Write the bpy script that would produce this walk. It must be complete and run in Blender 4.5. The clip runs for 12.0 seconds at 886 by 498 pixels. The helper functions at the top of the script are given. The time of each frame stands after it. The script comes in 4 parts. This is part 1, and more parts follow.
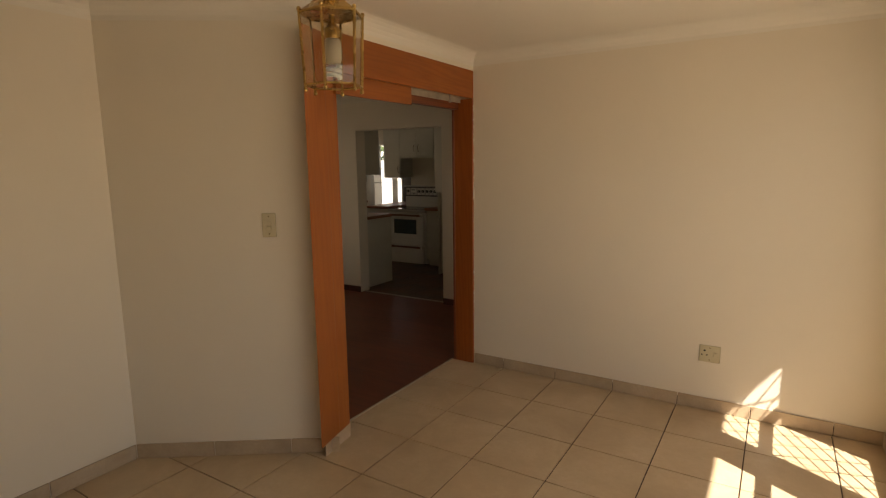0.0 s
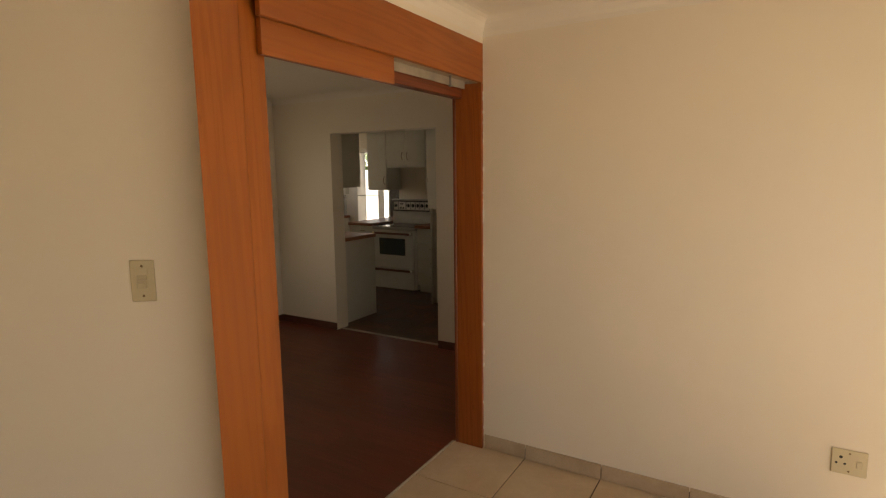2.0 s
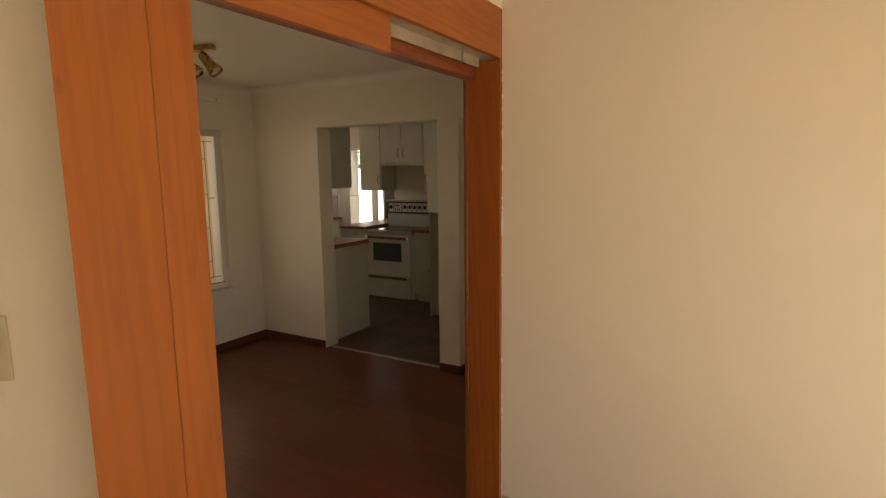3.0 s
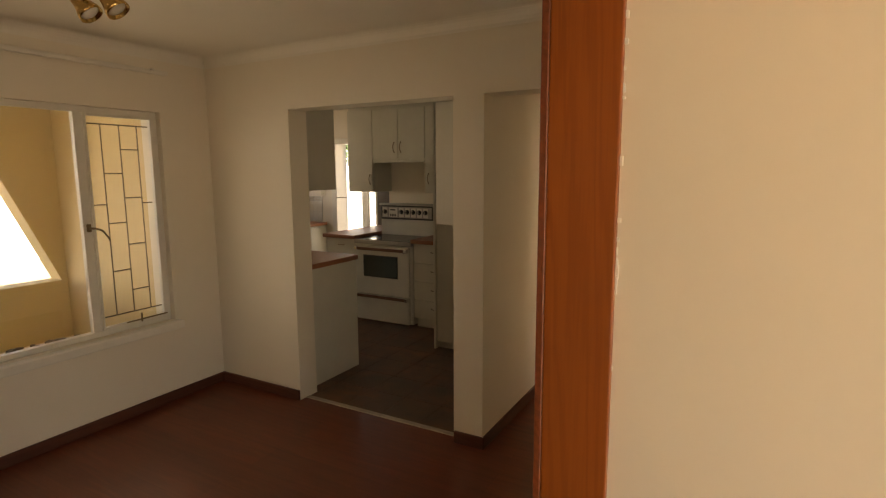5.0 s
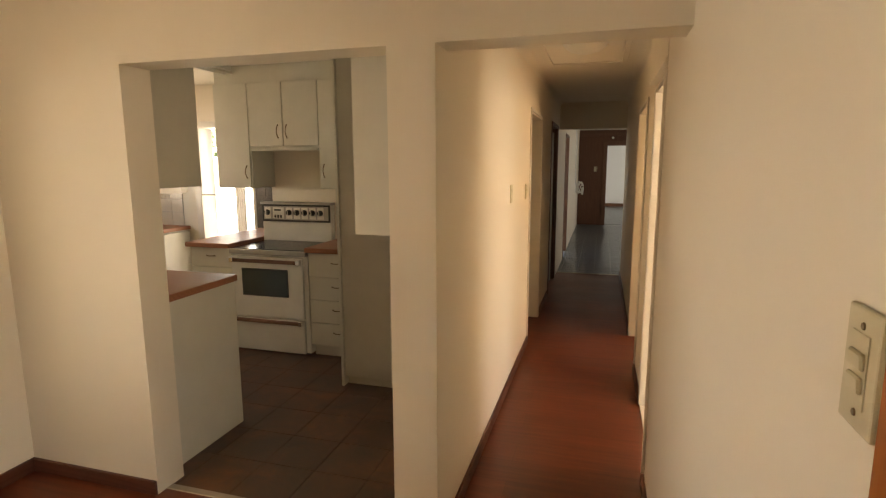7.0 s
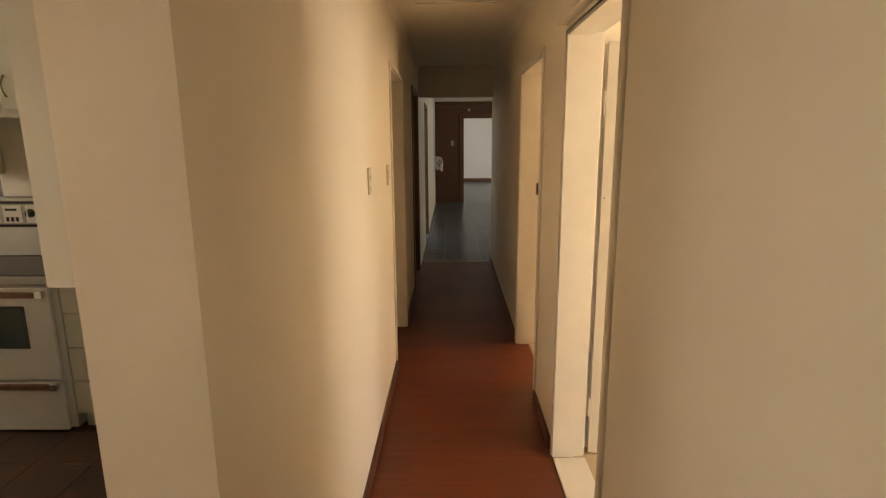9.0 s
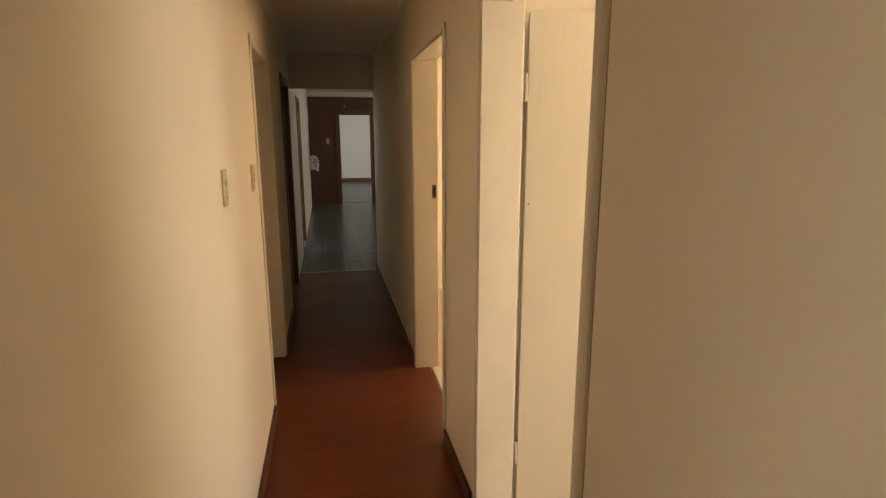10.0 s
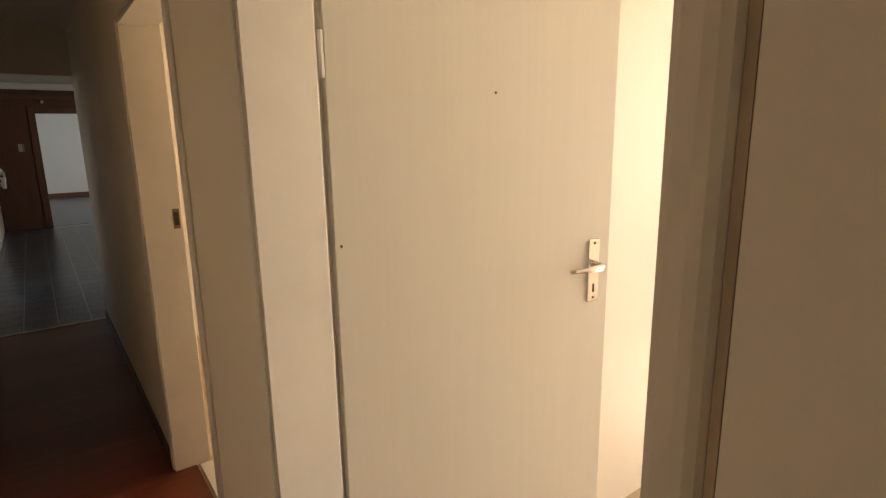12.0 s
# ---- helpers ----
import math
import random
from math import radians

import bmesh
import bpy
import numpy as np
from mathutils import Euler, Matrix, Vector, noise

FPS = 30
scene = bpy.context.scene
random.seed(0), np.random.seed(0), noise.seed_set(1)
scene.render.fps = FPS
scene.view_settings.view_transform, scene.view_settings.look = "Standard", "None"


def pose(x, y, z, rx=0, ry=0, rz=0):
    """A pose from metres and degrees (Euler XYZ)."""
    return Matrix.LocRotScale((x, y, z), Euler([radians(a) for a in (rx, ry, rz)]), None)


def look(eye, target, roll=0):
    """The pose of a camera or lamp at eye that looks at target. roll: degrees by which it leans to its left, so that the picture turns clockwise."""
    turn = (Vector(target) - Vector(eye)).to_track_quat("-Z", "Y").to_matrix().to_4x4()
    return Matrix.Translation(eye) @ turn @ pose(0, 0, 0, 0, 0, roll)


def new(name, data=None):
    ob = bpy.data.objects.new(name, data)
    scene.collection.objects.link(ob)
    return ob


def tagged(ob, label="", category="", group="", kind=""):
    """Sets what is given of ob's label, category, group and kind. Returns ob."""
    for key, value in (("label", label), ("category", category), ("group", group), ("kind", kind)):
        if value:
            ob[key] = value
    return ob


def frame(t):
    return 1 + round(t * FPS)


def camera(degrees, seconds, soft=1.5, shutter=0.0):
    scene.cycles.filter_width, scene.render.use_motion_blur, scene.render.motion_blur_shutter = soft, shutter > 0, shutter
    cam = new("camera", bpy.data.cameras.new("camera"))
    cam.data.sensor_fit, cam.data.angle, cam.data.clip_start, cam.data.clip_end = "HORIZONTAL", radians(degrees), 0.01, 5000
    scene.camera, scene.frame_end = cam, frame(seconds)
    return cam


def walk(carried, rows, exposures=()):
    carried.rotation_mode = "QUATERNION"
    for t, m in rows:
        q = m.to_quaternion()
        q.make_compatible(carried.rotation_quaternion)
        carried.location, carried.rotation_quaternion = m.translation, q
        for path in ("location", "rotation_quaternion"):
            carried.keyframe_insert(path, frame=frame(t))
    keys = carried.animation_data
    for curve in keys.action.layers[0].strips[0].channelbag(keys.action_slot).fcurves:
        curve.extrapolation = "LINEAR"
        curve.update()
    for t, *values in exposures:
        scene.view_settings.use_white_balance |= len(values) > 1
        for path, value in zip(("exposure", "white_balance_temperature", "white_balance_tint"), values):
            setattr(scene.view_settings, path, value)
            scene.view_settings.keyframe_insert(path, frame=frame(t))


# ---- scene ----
cam = camera(78.7, 12.0, soft=1.2)
PATH = [
    (0, (0.37, -0.349, 1.622), (-0.673, 1.329, 1.311), -0.7),
    (0.5, (0.236, -0.071, 1.633), (-0.8, 1.615, 1.342), -0.6),
    (1, (0.069, 0.168, 1.629), (-0.962, 1.859, 1.347), -0.7),
    (1.5, (-0.128, 0.397, 1.642), (-1.151, 2.093, 1.365), -0.7),
    (2, (-0.312, 0.676, 1.623), (-1.327, 2.378, 1.348), -0.7),
    (2.5, (-0.482, 0.953, 1.617), (-1.492, 2.656, 1.338), -0.6),
    (3, (-0.684, 1.179, 1.634), (-1.681, 2.89, 1.352), -0.7),
    (5, (-1.424, 2.155, 1.628), (-2.392, 3.882, 1.342), -0.3),
    (5.5, (-1.594, 2.362, 1.632), (-2.543, 4.099, 1.343), -0.2),
    (6, (-1.776, 2.543, 1.63), (-2.706, 4.284, 1.306), -0.2),
    (6.5, (-1.971, 2.659, 1.618), (-2.739, 4.479, 1.304), -0.1),
    (7, (-2.093, 2.924, 1.609), (-2.647, 4.82, 1.296), -0.2),
    (7.5, (-2.184, 3.16, 1.608), (-2.622, 5.084, 1.286), -0.2),
    (7.7, (-2.223, 3.255, 1.607), (-2.612, 5.19, 1.282), -0.2),
    (9.3, (-2.333, 4.259, 1.597), (-2.259, 6.215, 1.184), -0.3),
    (9.5, (-2.355, 4.366, 1.593), (-2.199, 6.318, 1.186), -0.2),
    (10, (-2.343, 4.651, 1.576), (-1.932, 6.565, 1.165), -0.1),
    (10.5, (-2.29, 4.891, 1.597), (-1.756, 6.774, 1.184), -0.4),
    (11, (-2.26, 5.136, 1.585), (-1.586, 6.973, 1.17), -0.5),
    (11.5, (-2.224, 5.289, 1.578), (-1.27, 6.998, 1.169), -0.5),
    (12, (-2.144, 5.458, 1.573), (-0.972, 7.025, 1.157), -0.9),
]
walk(cam, [(t, look(eye, target, roll)) for t, eye, target, roll in PATH], [(t, e + 3.15, k, 13) for t, e, k in ((0, -1.65, 7500), (1, -1.35, 7500), (2.5, -0.95, 7600), (3, -0.8, 7700), (5, -0.37, 8200), (5.5, -0.08, 8300), (6, 0.2, 8300), (7, 0.76, 7900), (7.7, 0.58, 7900), (9.5, 0.53, 8000), (10.5, 0.2, 7500), (11.5, 0.22, 7000), (12, 0.0, 6800))])

# ---- world, sun, lights ----
SUN_WAY = Vector((-1.0, 0.57, -1.353)).normalized()
world = bpy.data.worlds.new("world")
scene.world = world
world.use_nodes = True
wn = world.node_tree
sky = wn.nodes.new("ShaderNodeTexSky")
sky.sky_type, sky.sun_disc = "NISHITA", False
sky.sun_elevation = math.asin(-SUN_WAY.z)
sky.sun_rotation = math.atan2(-SUN_WAY.x, -SUN_WAY.y)
wn.links.new(sky.outputs["Color"], wn.nodes["Background"].inputs["Color"])
wn.nodes["Background"].inputs["Strength"].default_value = 0.047
sun = new("sun", bpy.data.lights.new("sun", "SUN"))
sun.data.energy, sun.data.angle, sun.data.color = 5.0, radians(0.53), (1.0, 0.98, 0.94)
sun.matrix_world = look((0, 0, 20), Vector((0, 0, 20)) + SUN_WAY)


def area_light(name, place, way, width, height, watts, colour):
    """An area lamp: sky light in a window's opening, and added fill in windowless rooms."""
    data = bpy.data.lights.new(name, "AREA")
    data.shape, data.size, data.size_y, data.energy, data.color = "RECTANGLE", width, height, watts, colour
    ob = new(name, data)
    ob.matrix_world = look(place, Vector(place) + Vector(way))
    return ob


SKYLIGHT = (1.0, 0.93, 0.82)
area_light("daylight_living", (0.93, 1.9, 1.25), (-1, 0.1, -0.1), 2.0, 1.9, 1.9, SKYLIGHT)
area_light("daylight_dining", (-4.9, 3.4, 1.3), (1, 0, 0), 2.1, 1.36, 0.72, (1.0, 0.86, 0.64))
area_light("daylight_kitchen_door", (-5.97, 8.15, 1.15), (0.25, -1, -0.05), 0.6, 1.7, 0.6, SKYLIGHT)
area_light("daylight_kitchen_window", (-7.16, 6.4, 1.6), (1, -0.15, 0.0), 1.0, 0.85, 0.5, SKYLIGHT)
area_light("daylight_bedroom", (1.55, 5.1, 1.5), (-1, 0.05, -0.1), 2.6, 1.5, 5.2, (1.0, 0.96, 0.9))
area_light("daylight_study", (1.55, 8.0, 1.5), (-1, 0, -0.1), 2.0, 1.4, 4.3, (1.0, 0.74, 0.46))
# Added fill lamps: the far and tiled rooms have no window.
area_light("daylight_far_room", (0.4, 20.6, 1.6), (-1, 0.1, -0.1), 2.2, 1.5, 5.6, (0.9, 0.96, 1.0))
area_light("daylight_tile_room", (0.72, 14.4, 1.5), (-1, 0, -0.1), 1.2, 1.2, 2.6, (0.9, 0.96, 1.0))

# ---- materials ----


class Shader:
    """A small builder of node materials."""

    def __init__(self, name, rough=0.5, metal=0.0, spec=0.5, coat=0.0):
        self.mat = bpy.data.materials.new(name)
        self.mat.use_nodes = True
        self.tree = self.mat.node_tree
        self.b = self.tree.nodes["Principled BSDF"]
        self.b.inputs["Roughness"].default_value = rough
        self.b.inputs["Metallic"].default_value = metal
        self.b.inputs["Specular IOR Level"].default_value = spec
        self.b.inputs["Coat Weight"].default_value = coat
        self.b.inputs["Coat Roughness"].default_value = 0.15
        self.coords = None

    def node(self, kind, **values):
        n = self.tree.nodes.new(kind)
        for key, v in values.items():
            n.inputs[key.replace("_", " ")].default_value = v
        return n

    def link(self, a, b):
        self.tree.links.new(a, b)

    def place(self, scale=(1, 1, 1), turn=(0, 0, 0), local=False):
        if local:
            src = self.tree.nodes.new("ShaderNodeTexCoord").outputs["Object"]
        else:
            src = self.tree.nodes.new("ShaderNodeNewGeometry").outputs["Position"]
        m = self.tree.nodes.new("ShaderNodeMapping")
        m.inputs["Scale"].default_value = scale
        m.inputs["Rotation"].default_value = [radians(a) for a in turn]
        self.link(src, m.inputs["Vector"])
        return m.outputs["Vector"]

    def noise(self, scale, detail=4.0, rough=0.55, at=None, distort=0.0):
        n = self.node("ShaderNodeTexNoise", Scale=scale, Detail=detail, Roughness=rough, Distortion=distort)
        self.link(at or self.place(), n.inputs["Vector"])
        return n.outputs["Fac"]

    def ramp(self, fac, stops):
        r = self.tree.nodes.new("ShaderNodeValToRGB")
        el = r.color_ramp.elements
        while len(el) < len(stops):
            el.new(0.5)
        for e, (p, c) in zip(el, stops):
            e.position, e.color = p, (*c, 1) if len(c) == 3 else c
        self.link(fac, r.inputs["Fac"])
        return r.outputs["Color"]

    def mix(self, fac, a, b, mode="MIX"):
        m = self.tree.nodes.new("ShaderNodeMix")
        m.data_type, m.blend_type = "RGBA", mode
        for socket, v in ((m.inputs["Factor"], fac), (m.inputs[6], a), (m.inputs[7], b)):
            if isinstance(v, (int, float)):
                socket.default_value = v
            elif isinstance(v, tuple):
                socket.default_value = (*v, 1)
            else:
                self.link(v, socket)
        return m.outputs[2]

    def colour(self, c):
        if isinstance(c, tuple):
            self.b.inputs["Base Color"].default_value = (*c, 1)
        else:
            self.link(c, self.b.inputs["Base Color"])

    def rough(self, fac, low, high):
        m = self.node("ShaderNodeMapRange")
        m.inputs["To Min"].default_value, m.inputs["To Max"].default_value = low, high
        self.link(fac, m.inputs["Value"])
        self.link(m.outputs["Result"], self.b.inputs["Roughness"])

    def bump(self, fac, strength=0.2, distance=0.002):
        n = self.node("ShaderNodeBump", Strength=strength, Distance=distance)
        self.link(fac, n.inputs["Height"])
        old = self.b.inputs["Normal"].links
        if old:
            self.link(old[0].from_socket, n.inputs["Normal"])
        self.link(n.outputs["Normal"], self.b.inputs["Normal"])

    def random(self):
        return self.tree.nodes.new("ShaderNodeObjectInfo").outputs["Random"]


def paint(name, c, rough=0.55, stain=0.05, relief=0.25):
    """Rolled wall paint on plaster: faint clouds, scuffs and roller texture."""
    s = Shader(name, rough)
    cloud = s.noise(1.1, 5, 0.6)
    fine = s.noise(9, 6, 0.65)
    low, high = tuple(v * (1 - stain) for v in c), tuple(min(1, v * (1 + stain * 0.5)) for v in c)
    a = s.ramp(cloud, [(0.3, low), (0.7, high)])
    s.colour(s.mix(s.ramp(fine, [(0.35, (0.35,) * 3), (0.75, (0.65,) * 3)]), a, c))
    s.rough(fine, rough - 0.03, rough + 0.05)
    s.bump(s.noise(230, 3, 0.5), relief * 0.35, 0.0008)
    s.bump(s.noise(14, 4, 0.5), relief * 0.5, 0.0035)
    return s.mat


def wood(name, dark, mid, light, along=(0, 0, 1), rough=0.38, coat=0.12, fine=1.0, knots=False):
    """Varnished softwood: long cathedral grain along one axis."""
    s = Shader(name, rough, coat=coat)
    stretch = tuple(0.055 if a else 1.0 for a in along)
    at = s.place(stretch)
    warp = s.noise(4.0 * fine, 3, 0.5, at)
    rings = s.node("ShaderNodeTexWave", Scale=17.0 * fine, Distortion=13.0, Detail=4.0, Detail_Scale=0.9, Detail_Roughness=0.6)
    rings.wave_type, rings.bands_direction = "BANDS", "DIAGONAL"
    s.link(at, rings.inputs["Vector"])
    pores = s.noise(170 * fine, 3, 0.6, s.place(tuple(0.02 if a else 1.0 for a in along)))
    c = s.ramp(rings.outputs["Fac"], [(0.05, dark), (0.4, mid), (0.9, light)])
    c = s.mix(s.ramp(warp, [(0.3, (0.45,) * 3), (0.7, (0.85,) * 3)]), c, mid)
    c = s.mix(s.ramp(pores, [(0.3, (0.25,) * 3), (0.5, (0.0,) * 3)]), c, dark)
    if knots:
        patch = s.noise(1.7, 3, 0.6, s.place(tuple(0.3 if a else 1.6 for a in along)), distort=0.8)
        c = s.mix(s.ramp(patch, [(0.42, (0.0,) * 3), (0.62, (0.55,) * 3)]), c, tuple(v * 0.8 for v in dark))
        spots = s.node("ShaderNodeTexVoronoi", Scale=4.5, Randomness=1.0)
        s.link(s.place(tuple(0.5 if a else 1.0 for a in along)), spots.inputs["Vector"])
        c = s.mix(s.ramp(spots.outputs["Distance"], [(0.035, (0.8,) * 3), (0.075, (0.0,) * 3)]), c, tuple(v * 0.4 for v in dark))
    s.colour(c)
    s.rough(pores, rough - 0.08, rough + 0.12)
    s.bump(pores, 0.12, 0.0006)
    return s.mat


def plain(name, c, rough=0.45, metal=0.0, grime=0.08, coat=0.0, spec=0.5):
    """A painted, plastic or metal surface with slight dirt."""
    s = Shader(name, rough, metal, spec, coat)
    n = s.noise(6, 5, 0.6)
    s.colour(s.ramp(n, [(0.3, tuple(v * (1 - grime) for v in c)), (0.65, c)]))
    s.rough(s.noise(30, 4, 0.6), max(0.02, rough - 0.08), min(1, rough + 0.1))
    return s.mat


def tile(name, dark, mid, light, rough=0.22, vary=0.12, scale=3.0, relief=0.1):
    """Glazed or stone tile; each piece a little different."""
    s = Shader(name, rough)
    big = s.noise(scale, 5, 0.62, distort=0.4)
    small = s.noise(scale * 14, 4, 0.6)
    c = s.ramp(big, [(0.3, dark), (0.52, mid), (0.72, light)])
    c = s.mix(s.ramp(small, [(0.35, (0.25,) * 3), (0.6, (0.0,) * 3)]), c, dark)
    tone = s.ramp(s.random(), [(0.0, (1 - vary,) * 3), (1.0, (1.0,) * 3)])
    s.colour(s.mix(1.0, c, tone, "MULTIPLY"))
    s.rough(small, rough - 0.06, rough + 0.14)
    s.bump(big, relief, 0.002)
    return s.mat


def laminate():
    """Red-brown laminate boards with fine joints, lightly worn."""
    s = Shader("laminate_floor", 0.3, coat=0.05)
    at = s.place((1, 1, 1))
    br = s.node("ShaderNodeTexBrick", Scale=1.0)
    br.offset, br.offset_frequency = 0.37, 2
    br.inputs["Brick Width"].default_value, br.inputs["Row Height"].default_value = 1.25, 0.195
    br.inputs["Mortar Size"].default_value = 0.0012
    br.inputs["Color1"].default_value, br.inputs["Color2"].default_value = (0.8, 0.8, 0.8, 1), (1, 1, 1, 1)
    br.inputs["Mortar"].default_value = (0.65, 0.65, 0.65, 1)
    s.link(at, br.inputs["Vector"])
    grain = s.noise(30, 5, 0.6, s.place((0.06, 1, 1)), distort=0.8)
    fine = s.noise(190, 3, 0.6, s.place((0.03, 1, 1)))
    c = s.ramp(grain, [(0.3, (0.125, 0.026, 0.0105)), (0.5, (0.155, 0.033, 0.012)), (0.7, (0.19, 0.042, 0.015))])
    c = s.mix(s.ramp(fine, [(0.3, (0.3,) * 3), (0.5, (0.0,) * 3)]), c, (0.11, 0.028, 0.01))
    s.colour(s.mix(1.0, c, br.outputs["Color"], "MULTIPLY"))
    s.rough(s.noise(2.2, 5, 0.6), 0.34, 0.5)
    s.bump(fine, 0.05, 0.0005)
    return s.mat


def glass(name, tint=(1, 1, 1), rough=0.0):
    s = Shader(name, rough)
    s.colour(tint)
    s.b.inputs["Transmission Weight"].default_value = 1.0
    s.b.inputs["IOR"].default_value = 1.45
    return s.mat


def enamel(name, c):
    """Brushed door enamel: smooth gloss with faint upright brush marks."""
    s = Shader(name, 0.2)
    brush = s.noise(60, 3, 0.5, s.place((1, 1, 0.03)))
    s.colour(s.ramp(brush, [(0.3, tuple(v * 0.975 for v in c)), (0.7, c)]))
    s.bump(brush, 0.12, 0.0006)
    s.bump(s.noise(5, 2, 0.4), 0.25, 0.002)
    return s.mat


WALL = paint("cream_wall_paint", (0.77, 0.695, 0.575))
CEIL = paint("ceiling_paint", (0.78, 0.73, 0.64), 0.7, 0.06)
OCHRE = paint("ochre_outside_paint", (0.68, 0.52, 0.27), 0.75, 0.12, 0.5)
OUTWHITE = paint("white_outside_paint", (0.8, 0.78, 0.74), 0.8)
TRIMPAINT = plain("white_gloss_paint", (0.78, 0.73, 0.64), 0.35)
FRAMEPAINT = plain("cream_steel_paint", (0.74, 0.69, 0.6), 0.34)
DOORPAINT = enamel("cream_door_enamel", (0.76, 0.72, 0.63))
PINE = wood("orange_pine", (0.275, 0.07, 0.011), (0.34, 0.095, 0.015), (0.375, 0.112, 0.019), knots=True)
REDPINE = wood("red_orange_pine", (0.235, 0.055, 0.009), (0.3, 0.075, 0.013), (0.34, 0.092, 0.017), knots=True)
PINE_Y = wood("orange_pine_beam", (0.28, 0.072, 0.012), (0.345, 0.097, 0.016), (0.385, 0.116, 0.02), (0, 1, 0), knots=True)
MERANTI = wood("red_brown_hardwood", (0.13, 0.03, 0.012), (0.19, 0.046, 0.016), (0.25, 0.065, 0.022), (0, 1, 0))
DARKWOOD = wood("dark_stained_wood", (0.1, 0.042, 0.022), (0.15, 0.064, 0.033), (0.2, 0.086, 0.045), (0, 0, 1), 0.4, 0.1)
DARKTRIM = wood("dark_skirting_wood", (0.06, 0.02, 0.012), (0.1, 0.033, 0.019), (0.13, 0.045, 0.026), (1, 1, 0), 0.42, 0.1)
PANEL = wood("brown_wall_panelling", (0.09, 0.036, 0.018), (0.14, 0.056, 0.028), (0.18, 0.075, 0.038), (0, 0, 1), 0.5, 0.0)
TOPWOOD = wood("worktop_laminate", (0.25, 0.09, 0.038), (0.29, 0.108, 0.047), (0.33, 0.128, 0.058), (1, 0, 0), 0.42, 0.05)
LAMINATE = laminate()
TILE = tile("beige_glazed_tile", (0.47, 0.35, 0.22), (0.56, 0.43, 0.28), (0.63, 0.5, 0.345), 0.3, 0.07, 2.6, 0.06)
GROUT = plain("brown_grout", (0.075, 0.048, 0.032), 0.9)
SKIRTTILE = tile("beige_skirting_tile", (0.4, 0.30, 0.2), (0.5, 0.385, 0.265), (0.56, 0.44, 0.31), 0.35, 0.08, 4)
SLATE = tile("rust_slate_tile", (0.07, 0.052, 0.036), (0.13, 0.065, 0.036), (0.22, 0.085, 0.034), 0.5, 0.16, 3.2, 0.3)
SLATEGROUT = plain("dark_grout", (0.05, 0.032, 0.022), 0.9)
GREYTILE = tile("dark_grey_tile", (0.045, 0.05, 0.052), (0.07, 0.077, 0.08), (0.1, 0.108, 0.11), 0.25, 0.2, 3.5)
PALEGROUT = plain("pale_grout", (0.42, 0.42, 0.4), 0.8)
CAB = plain("cream_cabinet_melamine", (0.64, 0.61, 0.52), 0.38, grime=0.05)
CABSIDE = plain("stone_cabinet_panel", (0.55, 0.51, 0.42), 0.42, grime=0.05)
ENAMEL = plain("white_stove_enamel", (0.72, 0.7, 0.64), 0.2, coat=0.3)
STEEL = plain("brushed_steel", (0.42, 0.4, 0.38), 0.4, 1.0)
CHROME = plain("chrome", (0.82, 0.8, 0.77), 0.08, 1.0, 0.03)
BRASS = plain("aged_brass", (0.62, 0.42, 0.16), 0.26, 1.0, 0.25)
BRONZE = plain("dull_bronze", (0.26, 0.19, 0.11), 0.38, 0.9, 0.2)
BLACK = plain("black_plastic", (0.018, 0.017, 0.016), 0.3)
DARKGLASS = plain("dark_oven_glass", (0.02, 0.036, 0.038), 0.06, coat=0.5)
HOB = plain("black_ceramic_hob", (0.02, 0.02, 0.021), 0.16, spec=0.35)
IVORY = plain("ivory_plastic", (0.56, 0.49, 0.33), 0.35)
# Brown for the shade in the groove beside the first door frame.
GROOVESHADE = plain("groove_shade_brown", (0.5, 0.38, 0.26), 0.7, grime=0.3)
WHITEPLASTIC = plain("white_plastic", (0.75, 0.73, 0.68), 0.35)
WHITETILE = tile("cream_wall_tile", (0.62, 0.57, 0.48), (0.68, 0.63, 0.54), (0.73, 0.68, 0.6), 0.18, 0.05)
BORDERTILE = tile("patterned_border_tile", (0.3, 0.24, 0.17), (0.5, 0.44, 0.34), (0.62, 0.57, 0.48), 0.2, 0.1, 40)
DARKTILE = tile("dark_brown_wall_tile", (0.07, 0.055, 0.045), (0.1, 0.08, 0.066), (0.13, 0.105, 0.088), 0.25, 0.1, 8)
CLEAR = glass("clear_glass")
SMOKED = glass("bevelled_lantern_glass", (0.93, 0.88, 0.78))
FROSTED = plain("frosted_white_glass", (0.78, 0.75, 0.68), 0.35)
EARTH = plain("dry_ground", (0.25, 0.2, 0.14), 0.95, grime=0.4)
LEAF = plain("hedge_leaf", (0.07, 0.11, 0.03), 0.6, grime=0.4)
FILLER = plain("white_filler", (0.8, 0.77, 0.7), 0.8)
STEELRAW = plain("weathered_track", (0.55, 0.48, 0.38), 0.5, 0.3, 0.35)

# ---- mesh helpers ----


def as_object(name, bm, material, parent=None, smooth=False):
    mesh = bpy.data.meshes.new(name)
    bmesh.ops.recalc_face_normals(bm, faces=bm.faces)
    bm.to_mesh(mesh)
    bm.free()
    for m in material if isinstance(material, (list, tuple)) else [material]:
        mesh.materials.append(m)
    if smooth:
        mesh.polygons.foreach_set("use_smooth", [True] * len(mesh.polygons))
    ob = new(name, mesh)
    if parent:
        ob.parent = parent
    return ob


def part(name, bm, material, parent, label="", smooth=False):
    ob = as_object(name, bm, material, parent, smooth)
    return tagged(ob, label) if label else ob


